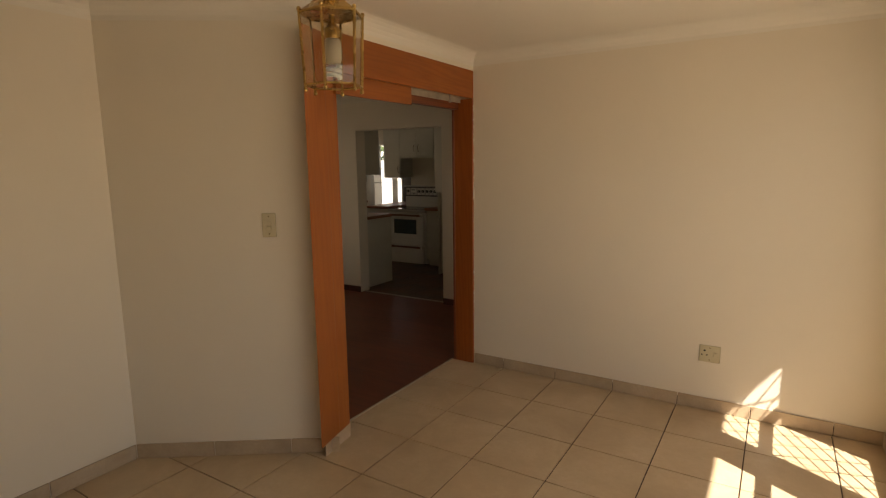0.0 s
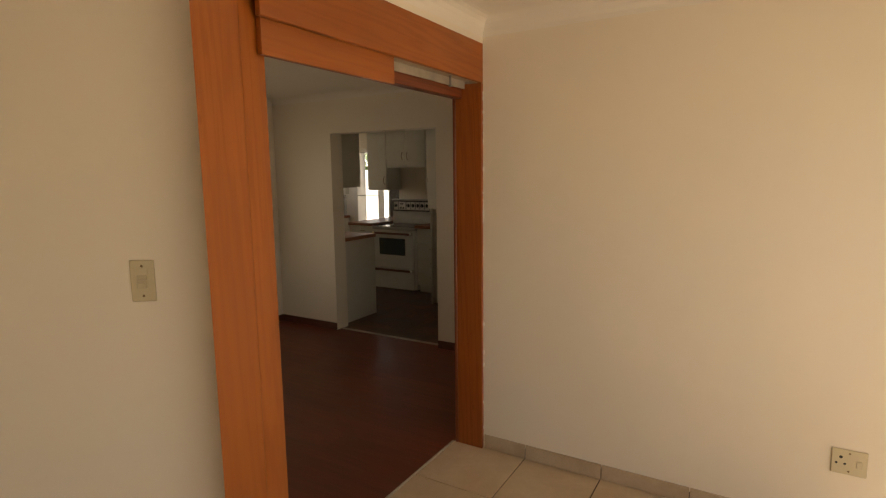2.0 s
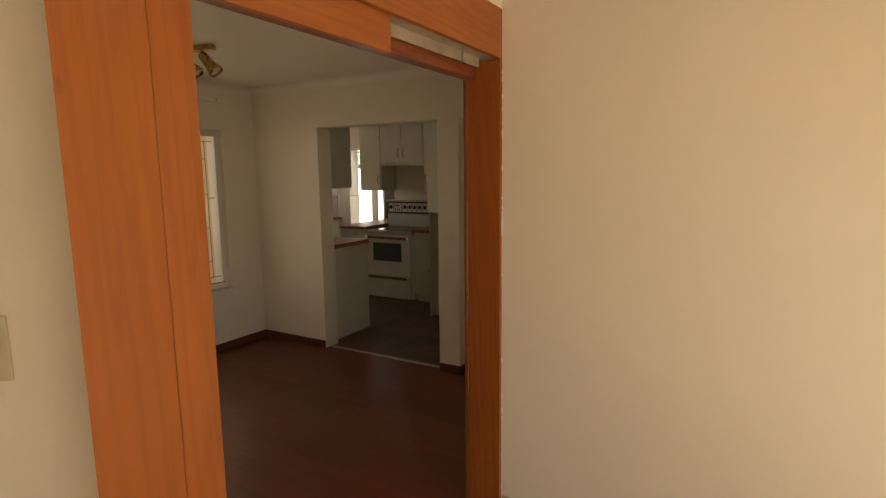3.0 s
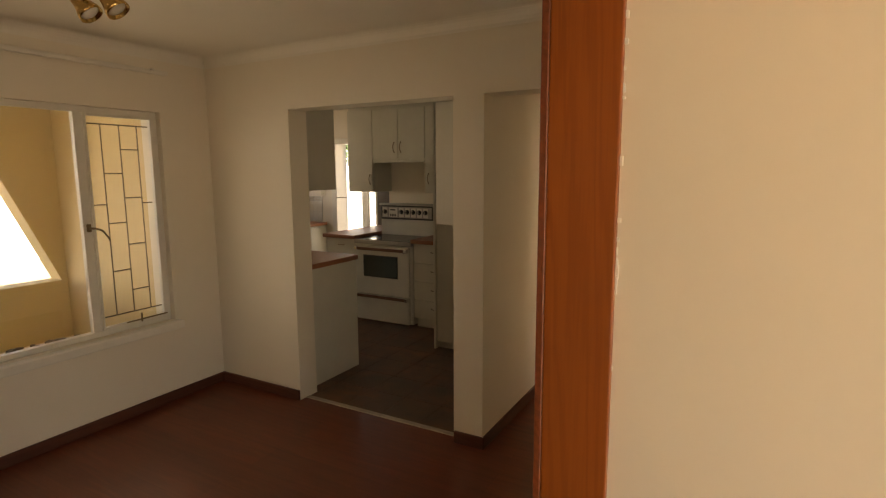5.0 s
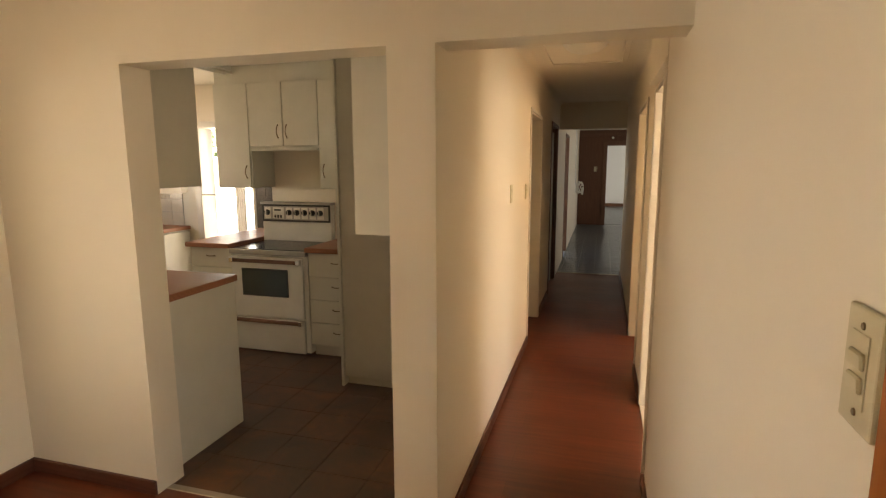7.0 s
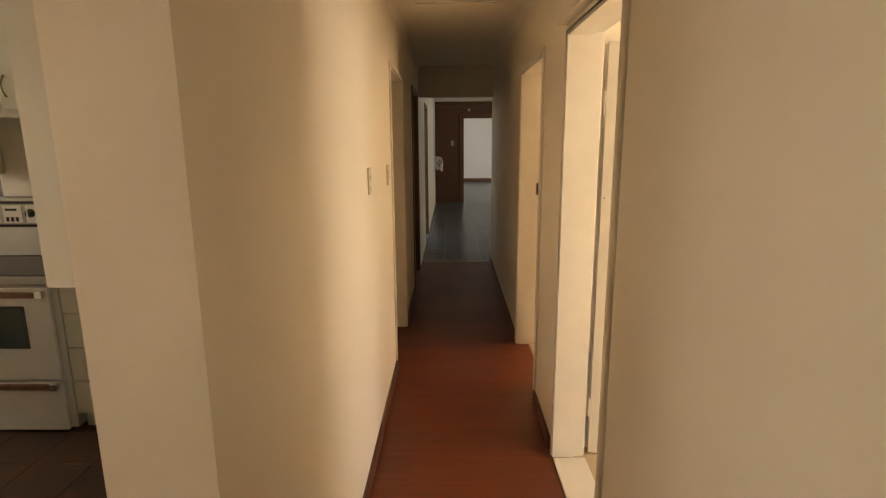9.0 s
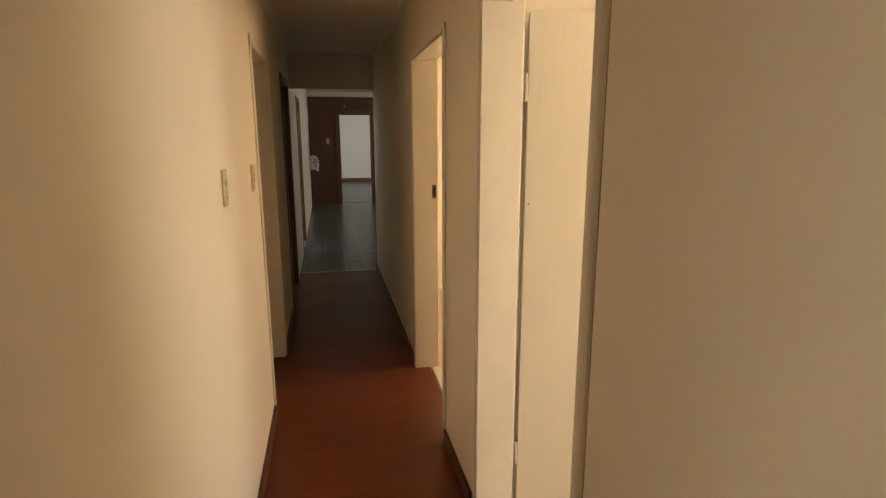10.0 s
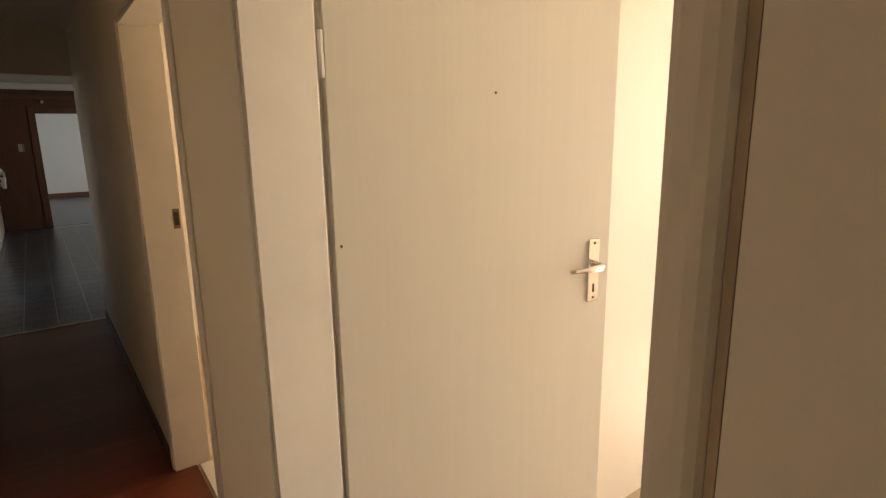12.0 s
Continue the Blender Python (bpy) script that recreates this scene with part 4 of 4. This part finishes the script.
strike_plate((-2.818, 8.4965, 1.2), -1)
setting("trim_bedroom_threshold", box(-1.79, -1.63, 5.70, 6.55, 0.0, 0.012, 0.003), FRAMEPAINT, "pale threshold under the open door", "threshold")
setting("trim_study_threshold", box(-1.69, -1.63, 7.24, 8.08, 0.0, 0.012, 0.003), FRAMEPAINT, "pale threshold under a doorway", "threshold")


def dome_light(place):
    t = thing("ceiling_light", place, "round frosted glass ceiling light with brass clips", "lamp")
    part("base", add_lathe(bmesh.new(), [(0.125, -0.001), (0.13, -0.012), (0.12, -0.02)], 32), WHITEPLASTIC, t, smooth=True)
    part("glass_dome", add_lathe(bmesh.new(), [(0.152, -0.016), (0.153, -0.022), (0.14, -0.045), (0.105, -0.07), (0.06, -0.084), (0.0, -0.089)], 36), FROSTED, t, smooth=True)
    for a in (20, 140, 260):
        x, y = 0.152 * math.cos(radians(a)), 0.152 * math.sin(radians(a))
        part("clip", box(x - 0.006, x + 0.006, y - 0.006, y + 0.006, -0.03, -0.004, 0.002), BRASS, t)
    return t


dome_light((-2.236, 6.93, H))
hatch = setting("ceiling_hatch", box(-2.52, -1.98, 6.62, 7.72, H - 0.012, H - 0.001), CEIL, "painted loft hatch panel in the passage ceiling", "hatch")
for a in ((-2.57, -2.525, 6.57, 7.77), (-1.975, -1.93, 6.57, 7.77), (-2.525, -1.975, 7.725, 7.77), (-2.525, -1.975, 6.57, 6.615)):
    part("trim", box(*a, H - 0.02, H - 0.001, 0.003), CEIL, hatch)

# tiled room and far room
frame6 = tagged(new("door_6"), "dark wooden frame of the far doorway", "door frame", kind="structure")
for a in ((-2.09, -1.985, 0, 2.15), (-1.285, -1.18, 0, 2.15), (-1.985, -1.285, 2.045, 2.15)):
    part("frame", box(a[0], a[1], 17.61, 17.81, a[2], a[3], 0.006), DARKWOOD, frame6)
for k in range(9):
    setting("panel_batten", box(-2.66 + k * 0.14, -2.648 + k * 0.14, 17.638, 17.65, 0.0, 2.3), PANEL, "joint strip of the panelled wall", "panelling") if not -2.1 < -2.65 + k * 0.14 < -1.17 else None
setting("trim_panel_rail", box(-2.68, 0.74, 17.62, 17.65, 2.28, 2.36, 0.006), DARKWOOD, "dark wooden picture rail", "trim")
setting("cornice_tile_room", box(COR_L, 0.75, 17.58, 17.65, 2.44, 2.559, 0.02, 3), TRIMPAINT, "white cornice of the tiled room", "cornice")
setting("baseboard_far_room", box(-4.3, 0.8, 23.975, 24.0, 0.0, 0.12, 0.005), DARKWOOD, "dark skirting of the far room", "baseboard")
wall_plate((-2.26, 17.648, 1.45), 0, 0.08, 0.13, "switch", "white light switch on dark panelling", "light switch")
lampf = thing("wall_lamp", (-1.86, 17.61, 2.24), "small white bulb holder above the far doorway", "lamp")
part("holder", turned(add_lathe(bmesh.new(), [(0.03, 0), (0.03, 0.03), (0.02, 0.05), (0.02, 0.09)], 14), pose(0, -0.001, 0, 90)), WHITEPLASTIC, lampf)


def cable_coil():
    t = thing("cable", (COR_L + 0.02, 15.2, 1.2), "coiled white cable hanging on the wall", "cable")
    rng = random.Random(3)
    part("drop", add_tube(bmesh.new(), [(0.0, -0.35, 1.3), (0.02, -0.3, 1.05), (0.03, -0.2, 0.8), (0.02, -0.18, 0.5), (0.03, -0.05, 0.2), (0.04, 0.0, 0.05)], 0.008, 6), WHITEPLASTIC, t)
    part("drop", add_tube(bmesh.new(), [(0.0, -0.3, 1.3), (0.04, -0.16, 0.95), (0.05, -0.1, 0.7), (0.03, -0.25, 0.45), (0.02, -0.2, 0.1), (0.04, 0.0, -0.05)], 0.008, 6), WHITEPLASTIC, t)
    for k in range(5):
        r, s = rng.uniform(0.08, 0.13), rng.uniform(1.0, 1.6)
        pts = [(0.05 + 0.03 * k + 0.03 * math.sin(a * 2 + k), r * math.sin(a) * 0.8, -0.12 + r * s * math.cos(a)) for a in (2 * math.pi * j / 20 for j in range(21))]
        part("loop", add_tube(bmesh.new(), pts, 0.008, 6), WHITEPLASTIC, t)
    part("plug", box(0.15, 0.2, -0.05, 0.02, -0.28, -0.12, 0.02, 2), WHITEPLASTIC, t)
    return t


cable_coil()


# ---- kitchen ----
def bow_handle(parent, place, upright, face=(0, -1, 0), size=0.1):
    """A slim bow handle; face: the way out of the door."""
    c, f = Vector(place), Vector(face)
    side = Vector((0, 0, 1)) if upright else Vector((0, 0, 1)).cross(f)
    pts = [c + side * (size / 2 * s) + f * (0.026 * (1 - s * s) + 0.002) for s in (-1, -0.8, -0.4, 0, 0.4, 0.8, 1)]
    bm = add_tube(bmesh.new(), pts, [0.006, 0.0045, 0.004, 0.004, 0.004, 0.0045, 0.006], 8)
    part("handle", bm, BRONZE, parent, "slim bronze bow handle", smooth=True)


def local(t, bm):
    return turned(bm, t.matrix_world.inverted())


def cabinet(name, place, label, x, y, z, mat=CAB, fronts=(), face="y", plinth=0.0):
    """A cabinet body with doors or drawers. fronts: (a0, a1, z0, z1, kind, handle place or None); face 'y': looks to -y, 'x': looks to +x."""
    t = thing(name, place, label, "cabinet")
    back = 0.014 if fronts else 0.0
    bx, by = (x, (y[0] + back, y[1])) if face == "y" else ((x[0], x[1] - back), y)
    part("body", local(t, box(*bx, *by, z[0] + plinth, z[1], 0.0015)), mat, t)
    if plinth:
        if face == "y":
            part("plinth", local(t, box(x[0] + 0.002, x[1] - 0.002, y[0] + 0.045, y[1] - 0.01, z[0], z[0] + plinth - 0.001)), mat, t)
        else:
            part("plinth", local(t, box(x[0] + 0.01, x[1] - 0.045, y[0] + 0.002, y[1] - 0.002, z[0], z[0] + plinth - 0.001)), mat, t)
    for a0, a1, z0, z1, kind, at in fronts:
        g = 0.0032
        if face == "y":
            bm = box(a0 + g, a1 - g, y[0] - 0.018, y[0] - 0.001, z0 + g, z1 - g, 0.0015)
        else:
            bm = box(x[1] + 0.001, x[1] + 0.018, a0 + g, a1 - g, z0 + g, z1 - g, 0.0015)
        d = part(kind, local(t, bm), mat, t)
        if at:
            p = Vector((at[0], y[0] - 0.018, at[1]) if face == "y" else (x[1] + 0.018, at[0], at[1]))
            bow_handle(d, t.matrix_world.inverted() @ p, kind == "door", (0, -1, 0) if face == "y" else (1, 0, 0), 0.11 if kind == "door" else 0.09)
    return t


TOP0, TOP1 = 0.895, 0.935


def worktop(label, outlines, place, rise=0.0):
    t = thing("worktop", (*place, TOP0 + rise), label, "worktop")
    bm = bmesh.new()
    for x0, x1, y0, y1 in outlines:
        add_box(bm, x0 - place[0], x1 - place[0], y0 - place[1], y1 - place[1], 0.0, TOP1 - TOP0, 0.006, 2)
    part("top", bm, TOPWOOD, t)
    return t


# breakfast counter beside the opening
pen = cabinet("base_cabinet", (-4.6, 5.35, 0), "cream base unit with a plain end panel", (-5.6, -4.229), (5.047, 5.64), (0.0, TOP0 + 0.011), plinth=0.09, fronts=())
part("end_panel", local(pen, box(-4.228, -4.212, 5.047, 5.655, 0.0, TOP0 + 0.011, 0.0015)), CAB, pen)
worktop("wood-grain laminate worktop over the cream unit", [(-5.6, -4.198, 5.047, 5.668)], (-4.9, 5.37), 0.012)
over = cabinet("wall_cabinet", (-4.7, 5.2, 1.49), "stone-coloured wall cabinet hanging over the counter", (-5.6, -4.217), (5.047, 5.40), (1.495, 2.43), CABSIDE)
part("end_panel", local(over, box(-4.216, -4.2, 5.047, 5.42, 1.49, 2.43, 0.0015)), CABSIDE, over)
# cabinets at the stove wall
BACK = STOVE_WALL - 0.002
cabinet("drawer_cabinet", (-4.13, 7.1, 0), "cream unit with four drawers beside the stove", (-4.385, -3.865), (6.83, BACK), (0.0, TOP0), plinth=0.1,
        fronts=[(-4.385, -3.865, a, b, "drawer", (-4.13, (a + b) / 2 + 0.02)) for a, b in ((0.105, 0.30), (0.30, 0.495), (0.495, 0.69), (0.69, 0.89))])
worktop("short wood-grain worktop beside the stove", [(-4.39, -3.865, 6.76, BACK)], (-4.13, 7.0))
tall = cabinet("tall_cabinet", (-3.4, 6.8, 0), "tall stone-coloured cabinet reaching the ceiling", (-3.84, -2.888), (6.345, BACK), (0.0, 2.43), CABSIDE, plinth=0.07)
part("edge_panel", local(tall, box(-3.862, -3.842, 6.325, BACK, 0.0, 2.43, 0.0015)), CAB, tall)
white = cabinet("wall_cabinet", (-3.03, 5.7, 1.29), "cream wall cabinet with a screw hole in its end", (-3.175, -2.888), (5.217, 6.32), (1.29, 2.43), CAB)
part("end_panel", local(white, box(-3.18, -2.888, 5.2, 5.216, 1.285, 2.43, 0.0015)), CAB, white)
part("screw_hole", local(white, turned(add_lathe(bmesh.new(), [(0.006, 0), (0.006, 0.001)], 10), pose(-2.985, 5.1995, 1.83, 90))), BLACK, white)
FRONT = 7.035
cabinet("wall_cabinet", (-5.2, 7.2, 1.4), "cream wall cabinet with one door", (-5.37, -5.03), (FRONT, BACK), (1.4, 2.29), fronts=[(-5.37, -5.03, 1.4, 2.29, "door", (-5.065, 1.54))])
cabinet("wall_cabinet", (-4.7, 7.2, 1.76), "short cream double-door wall cabinet over the stove", (-5.029, -4.361), (FRONT, BACK), (1.74, 2.29),
        fronts=[(-5.029, -4.695, 1.758, 2.29, "door", (-4.74, 1.88)), (-4.695, -4.361, 1.758, 2.29, "door", (-4.655, 1.88))])
cabinet("wall_cabinet", (-4.2, 7.2, 1.4), "narrow cream wall cabinet with one door", (-4.36, -3.866), (FRONT, BACK), (1.4, 2.29), fronts=[(-4.36, -3.866, 1.4, 2.29, "door", (-4.315, 1.55))])
setting("trim_cabinet_filler", box(-5.37, -3.866, FRONT + 0.012, BACK, 2.292, H - 0.001), CAB, "cream filler panel over the wall cabinets", "trim")
setting("trim_light_rail", box(-5.02, -4.37, FRONT - 0.016, FRONT + 0.004, 1.72, 1.739), CAB, "thin rail under the wall cabinet", "trim")
cabinet("drawer_cabinet", (-5.35, 7.3, 0), "cream unit with a top drawer and a door", (-5.56, -5.14), (6.85, 7.88), (0.0, TOP0), plinth=0.1,
        fronts=[(-5.56, -5.14, 0.72, 0.89, "drawer", (-5.35, 0.82)), (-5.56, -5.14, 0.105, 0.72, "door", None)])
worktop("wood-grain laminate worktop reaching to the back wall", [(-5.585, -5.135, 6.79, 7.385), (-5.585, -5.08, 7.386, 7.888)], (-5.35, 7.3))
# sink run
cabinet("sink_cabinet", (-6.8, 7.0, 0), "cream sink unit with double doors", (-7.18, -6.5), (5.9, 7.88), (0.0, TOP0), plinth=0.1, face="x",
        fronts=[(7.39, 7.88, 0.105, 0.88, "door", (7.43, 0.74)), (6.9, 7.39, 0.105, 0.88, "door", (7.35, 0.74)), (6.4, 6.9, 0.105, 0.88, "door", (6.86, 0.74))])
worktop("wood-grain worktop around a steel sink", [(-7.18, -6.47, 5.9, 7.885)], (-6.8, 7.0))
sinkt = thing("sink", (-6.8, 7.1, TOP1), "stainless steel sink set in a worktop", "sink")
part("drainer", box(-0.24, 0.24, -0.42, 0.42, 0.0, 0.012, 0.005, 2), STEEL, sinkt)
part("rim", box(-0.2, 0.2, -0.36, 0.0, 0.011, 0.016, 0.002), CHROME, sinkt)


def stove():
    x0, x1, y0, y1 = -5.125, -4.395, 6.79, 7.37
    w, d = x1 - x0, y1 - y0
    t = thing("stove", (x0, y0, 0), "old white enamel electric stove with a dark glass oven door", "stove")
    part("body", box(0.012, w, 0.03, d, 0.02, 0.855, 0.004, 2), ENAMEL, t)
    part("base", box(0.03, w - 0.03, 0.06, d - 0.02, 0.0, 0.02), BLACK, t)
    hob = part("hob", box(0.0, w + 0.005, -0.012, d - 0.02, 0.856, 0.9, 0.006, 2), STEEL, t, "steel hob rim with a black glass plate")
    part("glass_plate", box(0.012, w - 0.008, 0.004, d - 0.085, 0.9005, 0.905), HOB, hob)
    door = part("oven_door", box(0.01, w - 0.036, 0.0, 0.028, 0.318, 0.84, 0.006, 2), ENAMEL, t)
    part("glass_surround", box(0.112, w - 0.172, -0.004, 0.0, 0.5, 0.738, 0.003), BLACK, door)
    part("oven_glass", box(0.122, w - 0.182, -0.006, -0.0035, 0.51, 0.728, 0.002), DARKGLASS, door)
    drawer = part("warming_drawer", box(0.01, w - 0.036, 0.0, 0.028, 0.018, 0.303, 0.006, 2), ENAMEL, t)
    for owner, z in ((door, 0.79), (drawer, 0.272)):
        h = part("handle", box(0.02, w - 0.05, -0.034, -0.012, z, z + 0.03, 0.004, 2), DARKWOOD, owner, "dark brown bar handle with steel ends")
        for a in (0.012, w - 0.08):
            part("handle_end", box(a, a + 0.038, -0.04, 0.0, z - 0.004, z + 0.038, 0.004), CHROME, h)
    back = part("backguard", box(0.0, w - 0.02, d - 0.08, d - 0.01, 0.903, 1.24, 0.006, 2), ENAMEL, t)
    part("trim_rail", box(-0.01, w - 0.012, d - 0.1, d - 0.005, 1.241, 1.262, 0.004, 2), STEEL, back)
    panel = part("control_panel", box(0.02, w - 0.04, d - 0.09, d - 0.081, 1.1, 1.225, 0.002), STEEL, back, "steel control panel with black knobs")
    for z in (1.084, 1.226):
        part("panel_edge", box(0.006, w - 0.026, d - 0.096, d - 0.081, z, z + 0.016, 0.002), BLACK, back)
    for x in (0.006, w - 0.04):
        part("panel_edge", box(x, x + 0.014, d - 0.096, d - 0.081, 1.1005, 1.2255, 0.002), BLACK, back)
    for k in range(6):
        x = (0.065, 0.29, 0.37, 0.45, 0.53, 0.61)[k]
        part("knob_plate", box(x - 0.032, x + 0.032, d - 0.0925, d - 0.0905, 1.11, 1.215, 0.001), WHITEPLASTIC, panel)
        kn = part("knob", turned(add_lathe(bmesh.new(), [(0.026, 0), (0.026, 0.008), (0.021, 0.012), (0.019, 0.026), (0.012, 0.028)], 20), pose(x, d - 0.0925, 1.168, 90)), BLACK, panel)
        part("pointer", box(x - 0.003, x + 0.003, d - 0.124, d - 0.1195, 1.15, 1.186), WHITEPLASTIC, panel)
    part("timer", box(0.12, 0.235, d - 0.0925, d - 0.0905, 1.11, 1.215, 0.001), WHITEPLASTIC, panel)
    part("lettering_bar", box(0.135, 0.205, d - 0.0945, d - 0.0925, 1.183, 1.197), BLACK, panel)
    for x in (0.145, 0.175, 0.205):
        part("button", box(x - 0.008, x + 0.008, d - 0.0985, d - 0.0925, 1.118, 1.145, 0.002), BLACK, panel)
    return t


stove()
wall_plate((-4.47, STOVE_WALL, 1.45), 0, 0.1, 0.1, "blank", "ivory isolator switch on the wall above the stove", "wall switch")
wall_plate((-6.53, KIT_N, 1.36), 0, 0.08, 0.12, "blank", "white socket above the tiled splashback", "wall socket")


def back_door():
    t = tagged(new("door_7"), "cream timber frame of the open back door", "door frame", kind="structure")
    part("frame", box(-6.36, -6.28, 7.87, 8.1, 0, 2.06, 0.004), FRAMEPAINT, t)
    part("frame", box(-5.66, -5.622, 7.905, 8.1, 0, 2.018, 0.004), FRAMEPAINT, t)
    part("frame", box(-6.28, -5.661, 7.87, 8.1, 1.99, 2.06, 0.004), FRAMEPAINT, t)
    return t


back_door()
gate = thing("security_gate", (-5.69, 7.845, 0), "folded white security gate beside the back door", "gate")
for k in range(5):
    part("upright", box(-0.13 + 0.024 * k, -0.118 + 0.024 * k, -0.01, 0.01, 0.0, 1.95), TRIMPAINT, gate)
for k in range(7):
    for s in (1, -1):
        part("lattice", add_tube(bmesh.new(), [(-0.12, 0.012 * s, 0.1 + 0.27 * k + 0.1 * (s < 0)), (-0.025, 0.012 * s, 0.1 + 0.27 * k + 0.1 * (s > 0))], 0.005, 5), TRIMPAINT, gate)
part("cross_rail", add_tube(bmesh.new(), [(-0.58, 0.02, 1.28), (-0.03, 0.02, 1.28)], 0.006, 6), STEELRAW, gate)


def tube_light():
    t = thing("fluorescent_light", (-5.22, 6.9, H), "twin-tube fluorescent fitting on the kitchen ceiling", "lamp", turn=90)
    part("channel", box(-0.6, 0.6, -0.03, 0.03, -0.04, -0.001, 0.004), WHITEPLASTIC, t)
    for y in (-0.035, 0.035):
        part("tube", add_tube(bmesh.new(), [(-0.57, y, -0.06), (0.57, y, -0.06)], 0.013, 10), FROSTED, t, smooth=True)
    for x in (-0.59, 0.59):
        part("end_cap", box(x - 0.015, x + 0.015, -0.055, 0.055, -0.075, -0.03, 0.004), STEELRAW, t)
    return t


tube_light()

# hedge and plants behind the boundary wall
rng = random.Random(21)
verts, faces = [], []
for k in range(2600):
    c = Vector((rng.uniform(-12, -6), 12.9 + rng.gauss(0, 0.35), 1.5 + abs(rng.gauss(0, 0.75))))
    u = Vector((rng.gauss(0, 1), rng.gauss(0, 1), rng.gauss(0, 1))).normalized()
    w = u.orthogonal().normalized()
    n = len(verts)
    s = rng.uniform(0.05, 0.11)
    verts += [c - u * s, c + w * s * 0.4, c + u * s, c - w * s * 0.4]
    faces.append((n, n + 1, n + 2, n + 3))
mesh = bpy.data.meshes.new("hedge")
mesh.from_pydata([tuple(v) for v in verts], [], faces)
mesh.materials.append(LEAF)
tagged(new("hedge", mesh), "leafy green hedge behind the boundary wall", "hedge", kind="stuff")


# ---- tiles ----
def tiles(parent, name, size, gap, x0, y0, nx, ny, mat, inside, thick=0.008, top=0.0, bevel=0.0015):
    """Square floor tiles on one mesh; inside(xa, xb, ya, yb) gives the clipped piece or None."""
    cache = {}
    for i in range(nx):
        for j in range(ny):
            cell = inside(x0 + i * size, x0 + (i + 1) * size, y0 + j * size, y0 + (j + 1) * size)
            if not cell:
                continue
            xa, xb, ya, yb = cell
            w, d = round(xb - xa - gap, 3), round(yb - ya - gap, 3)
            if w < 0.02 or d < 0.02:
                continue
            if (w, d) not in cache:
                bm = box(-w / 2, w / 2, -d / 2, d / 2, -thick, 0, bevel)
                m = bpy.data.meshes.new(name)
                bmesh.ops.recalc_face_normals(bm, faces=bm.faces)
                bm.to_mesh(m)
                bm.free()
                m.materials.append(mat)
                cache[w, d] = m
            ob = new(name, cache[w, d])
            ob.parent = parent
            ob.location = ((xa + xb) / 2, (ya + yb) / 2, top)


def living_cell(xa, xb, ya, yb):
    if ya > LIV_Y - 0.05:
        return None
    xb, yb = min(xb, LIV_X - 0.001), LIV_Y - 0.001 if yb > LIV_Y - 0.05 else yb
    if -1.85 < xa < -1.83 and ya > 1.8:
        return -1.866, xb, ya, yb
    if xb < -1.64:
        if ya > 1.8:
            return None
        elif yb > 1.16:
            edge = 1.145 + (xb - LIV_W) * 0.687
            if ya > edge:
                return None
    xa = max(xa, LIV_W + 0.001)
    return (xa, xb, ya, yb) if xb - xa > 0.03 and yb - ya > 0.03 else None


tiles(bpy.data.objects["floor_living"], "floor_tile", 0.43, 0.0065, -1.411 - 3 * 0.43, 2.529 - 12 * 0.43, 9, 15, TILE, living_cell)


def clip(x0, x1, y0, y1):
    def inside(xa, xb, ya, yb):
        xa, xb, ya, yb = max(xa, x0), min(xb, x1), max(ya, y0), min(yb, y1)
        return (xa, xb, ya, yb) if xb - xa > 0.03 and yb - ya > 0.03 else None
    return inside


tiles(bpy.data.objects["floor_kitchen"], "floor_tile", 0.307, 0.004, -3.495 - 13 * 0.307, 4.966, 16, 10, SLATE, clip(-7.2, -2.88, 4.966, 7.9))
tiles(bpy.data.objects["floor_tile_room"], "floor_tile", 0.245, 0.006, -2.64 - 0.245, 11.01, 15, 28, GREYTILE, clip(-2.69, -0.6, 11.008, 17.65))


def wall_tiles(name, parent_name, x0, z0, nx, nz, sx, sz, y, mat):
    base = setting(parent_name, box(x0, x0 + nx * sx, y - 0.003, y - 0.0005, z0, z0 + nz * sz), PALEGROUT if mat is not DARKTILE else SLATEGROUT, "tiled splashback on the kitchen wall", "splashback")
    bm = box(-sx / 2 + 0.0015, sx / 2 - 0.0015, -0.009, -0.002, -sz / 2 + 0.0015, sz / 2 - 0.0015, 0.001)
    m = bpy.data.meshes.new(name)
    bmesh.ops.recalc_face_normals(bm, faces=bm.faces)
    bm.to_mesh(m)
    bm.free()
    m.materials.append(mat)
    for i in range(nx):
        for k in range(nz):
            ob = new(name, m)
            ob.parent = base
            ob.location = (x0 + (i + 0.5) * sx, y, z0 + (k + 0.5) * sz)


wall_tiles("wall_tile", "splashback_sink", -7.18, TOP1, 4, 2, 0.155, 0.145, KIT_N, WHITETILE)
wall_tiles("border_tile", "splashback_border", -7.18, TOP1 + 0.29, 4, 1, 0.155, 0.06, KIT_N, BORDERTILE)
wall_tiles("wall_tile", "splashback_dark", -5.616, TOP1, 4, 4, 0.125, 0.115, KIT_N, DARKTILE)

kw = tagged(new("window_4"), "white kitchen window over the sink", "window", kind="structure")
for a in ((5.85, 5.885, 1.15, 2.05), (7.315, 7.35, 1.15, 2.05), (5.885, 7.315, 1.15, 1.185), (5.885, 7.315, 2.015, 2.05), (6.58, 6.62, 1.185, 2.015)):
    part("window_frame", box(-7.3, -7.265, *a), TRIMPAINT, kw)
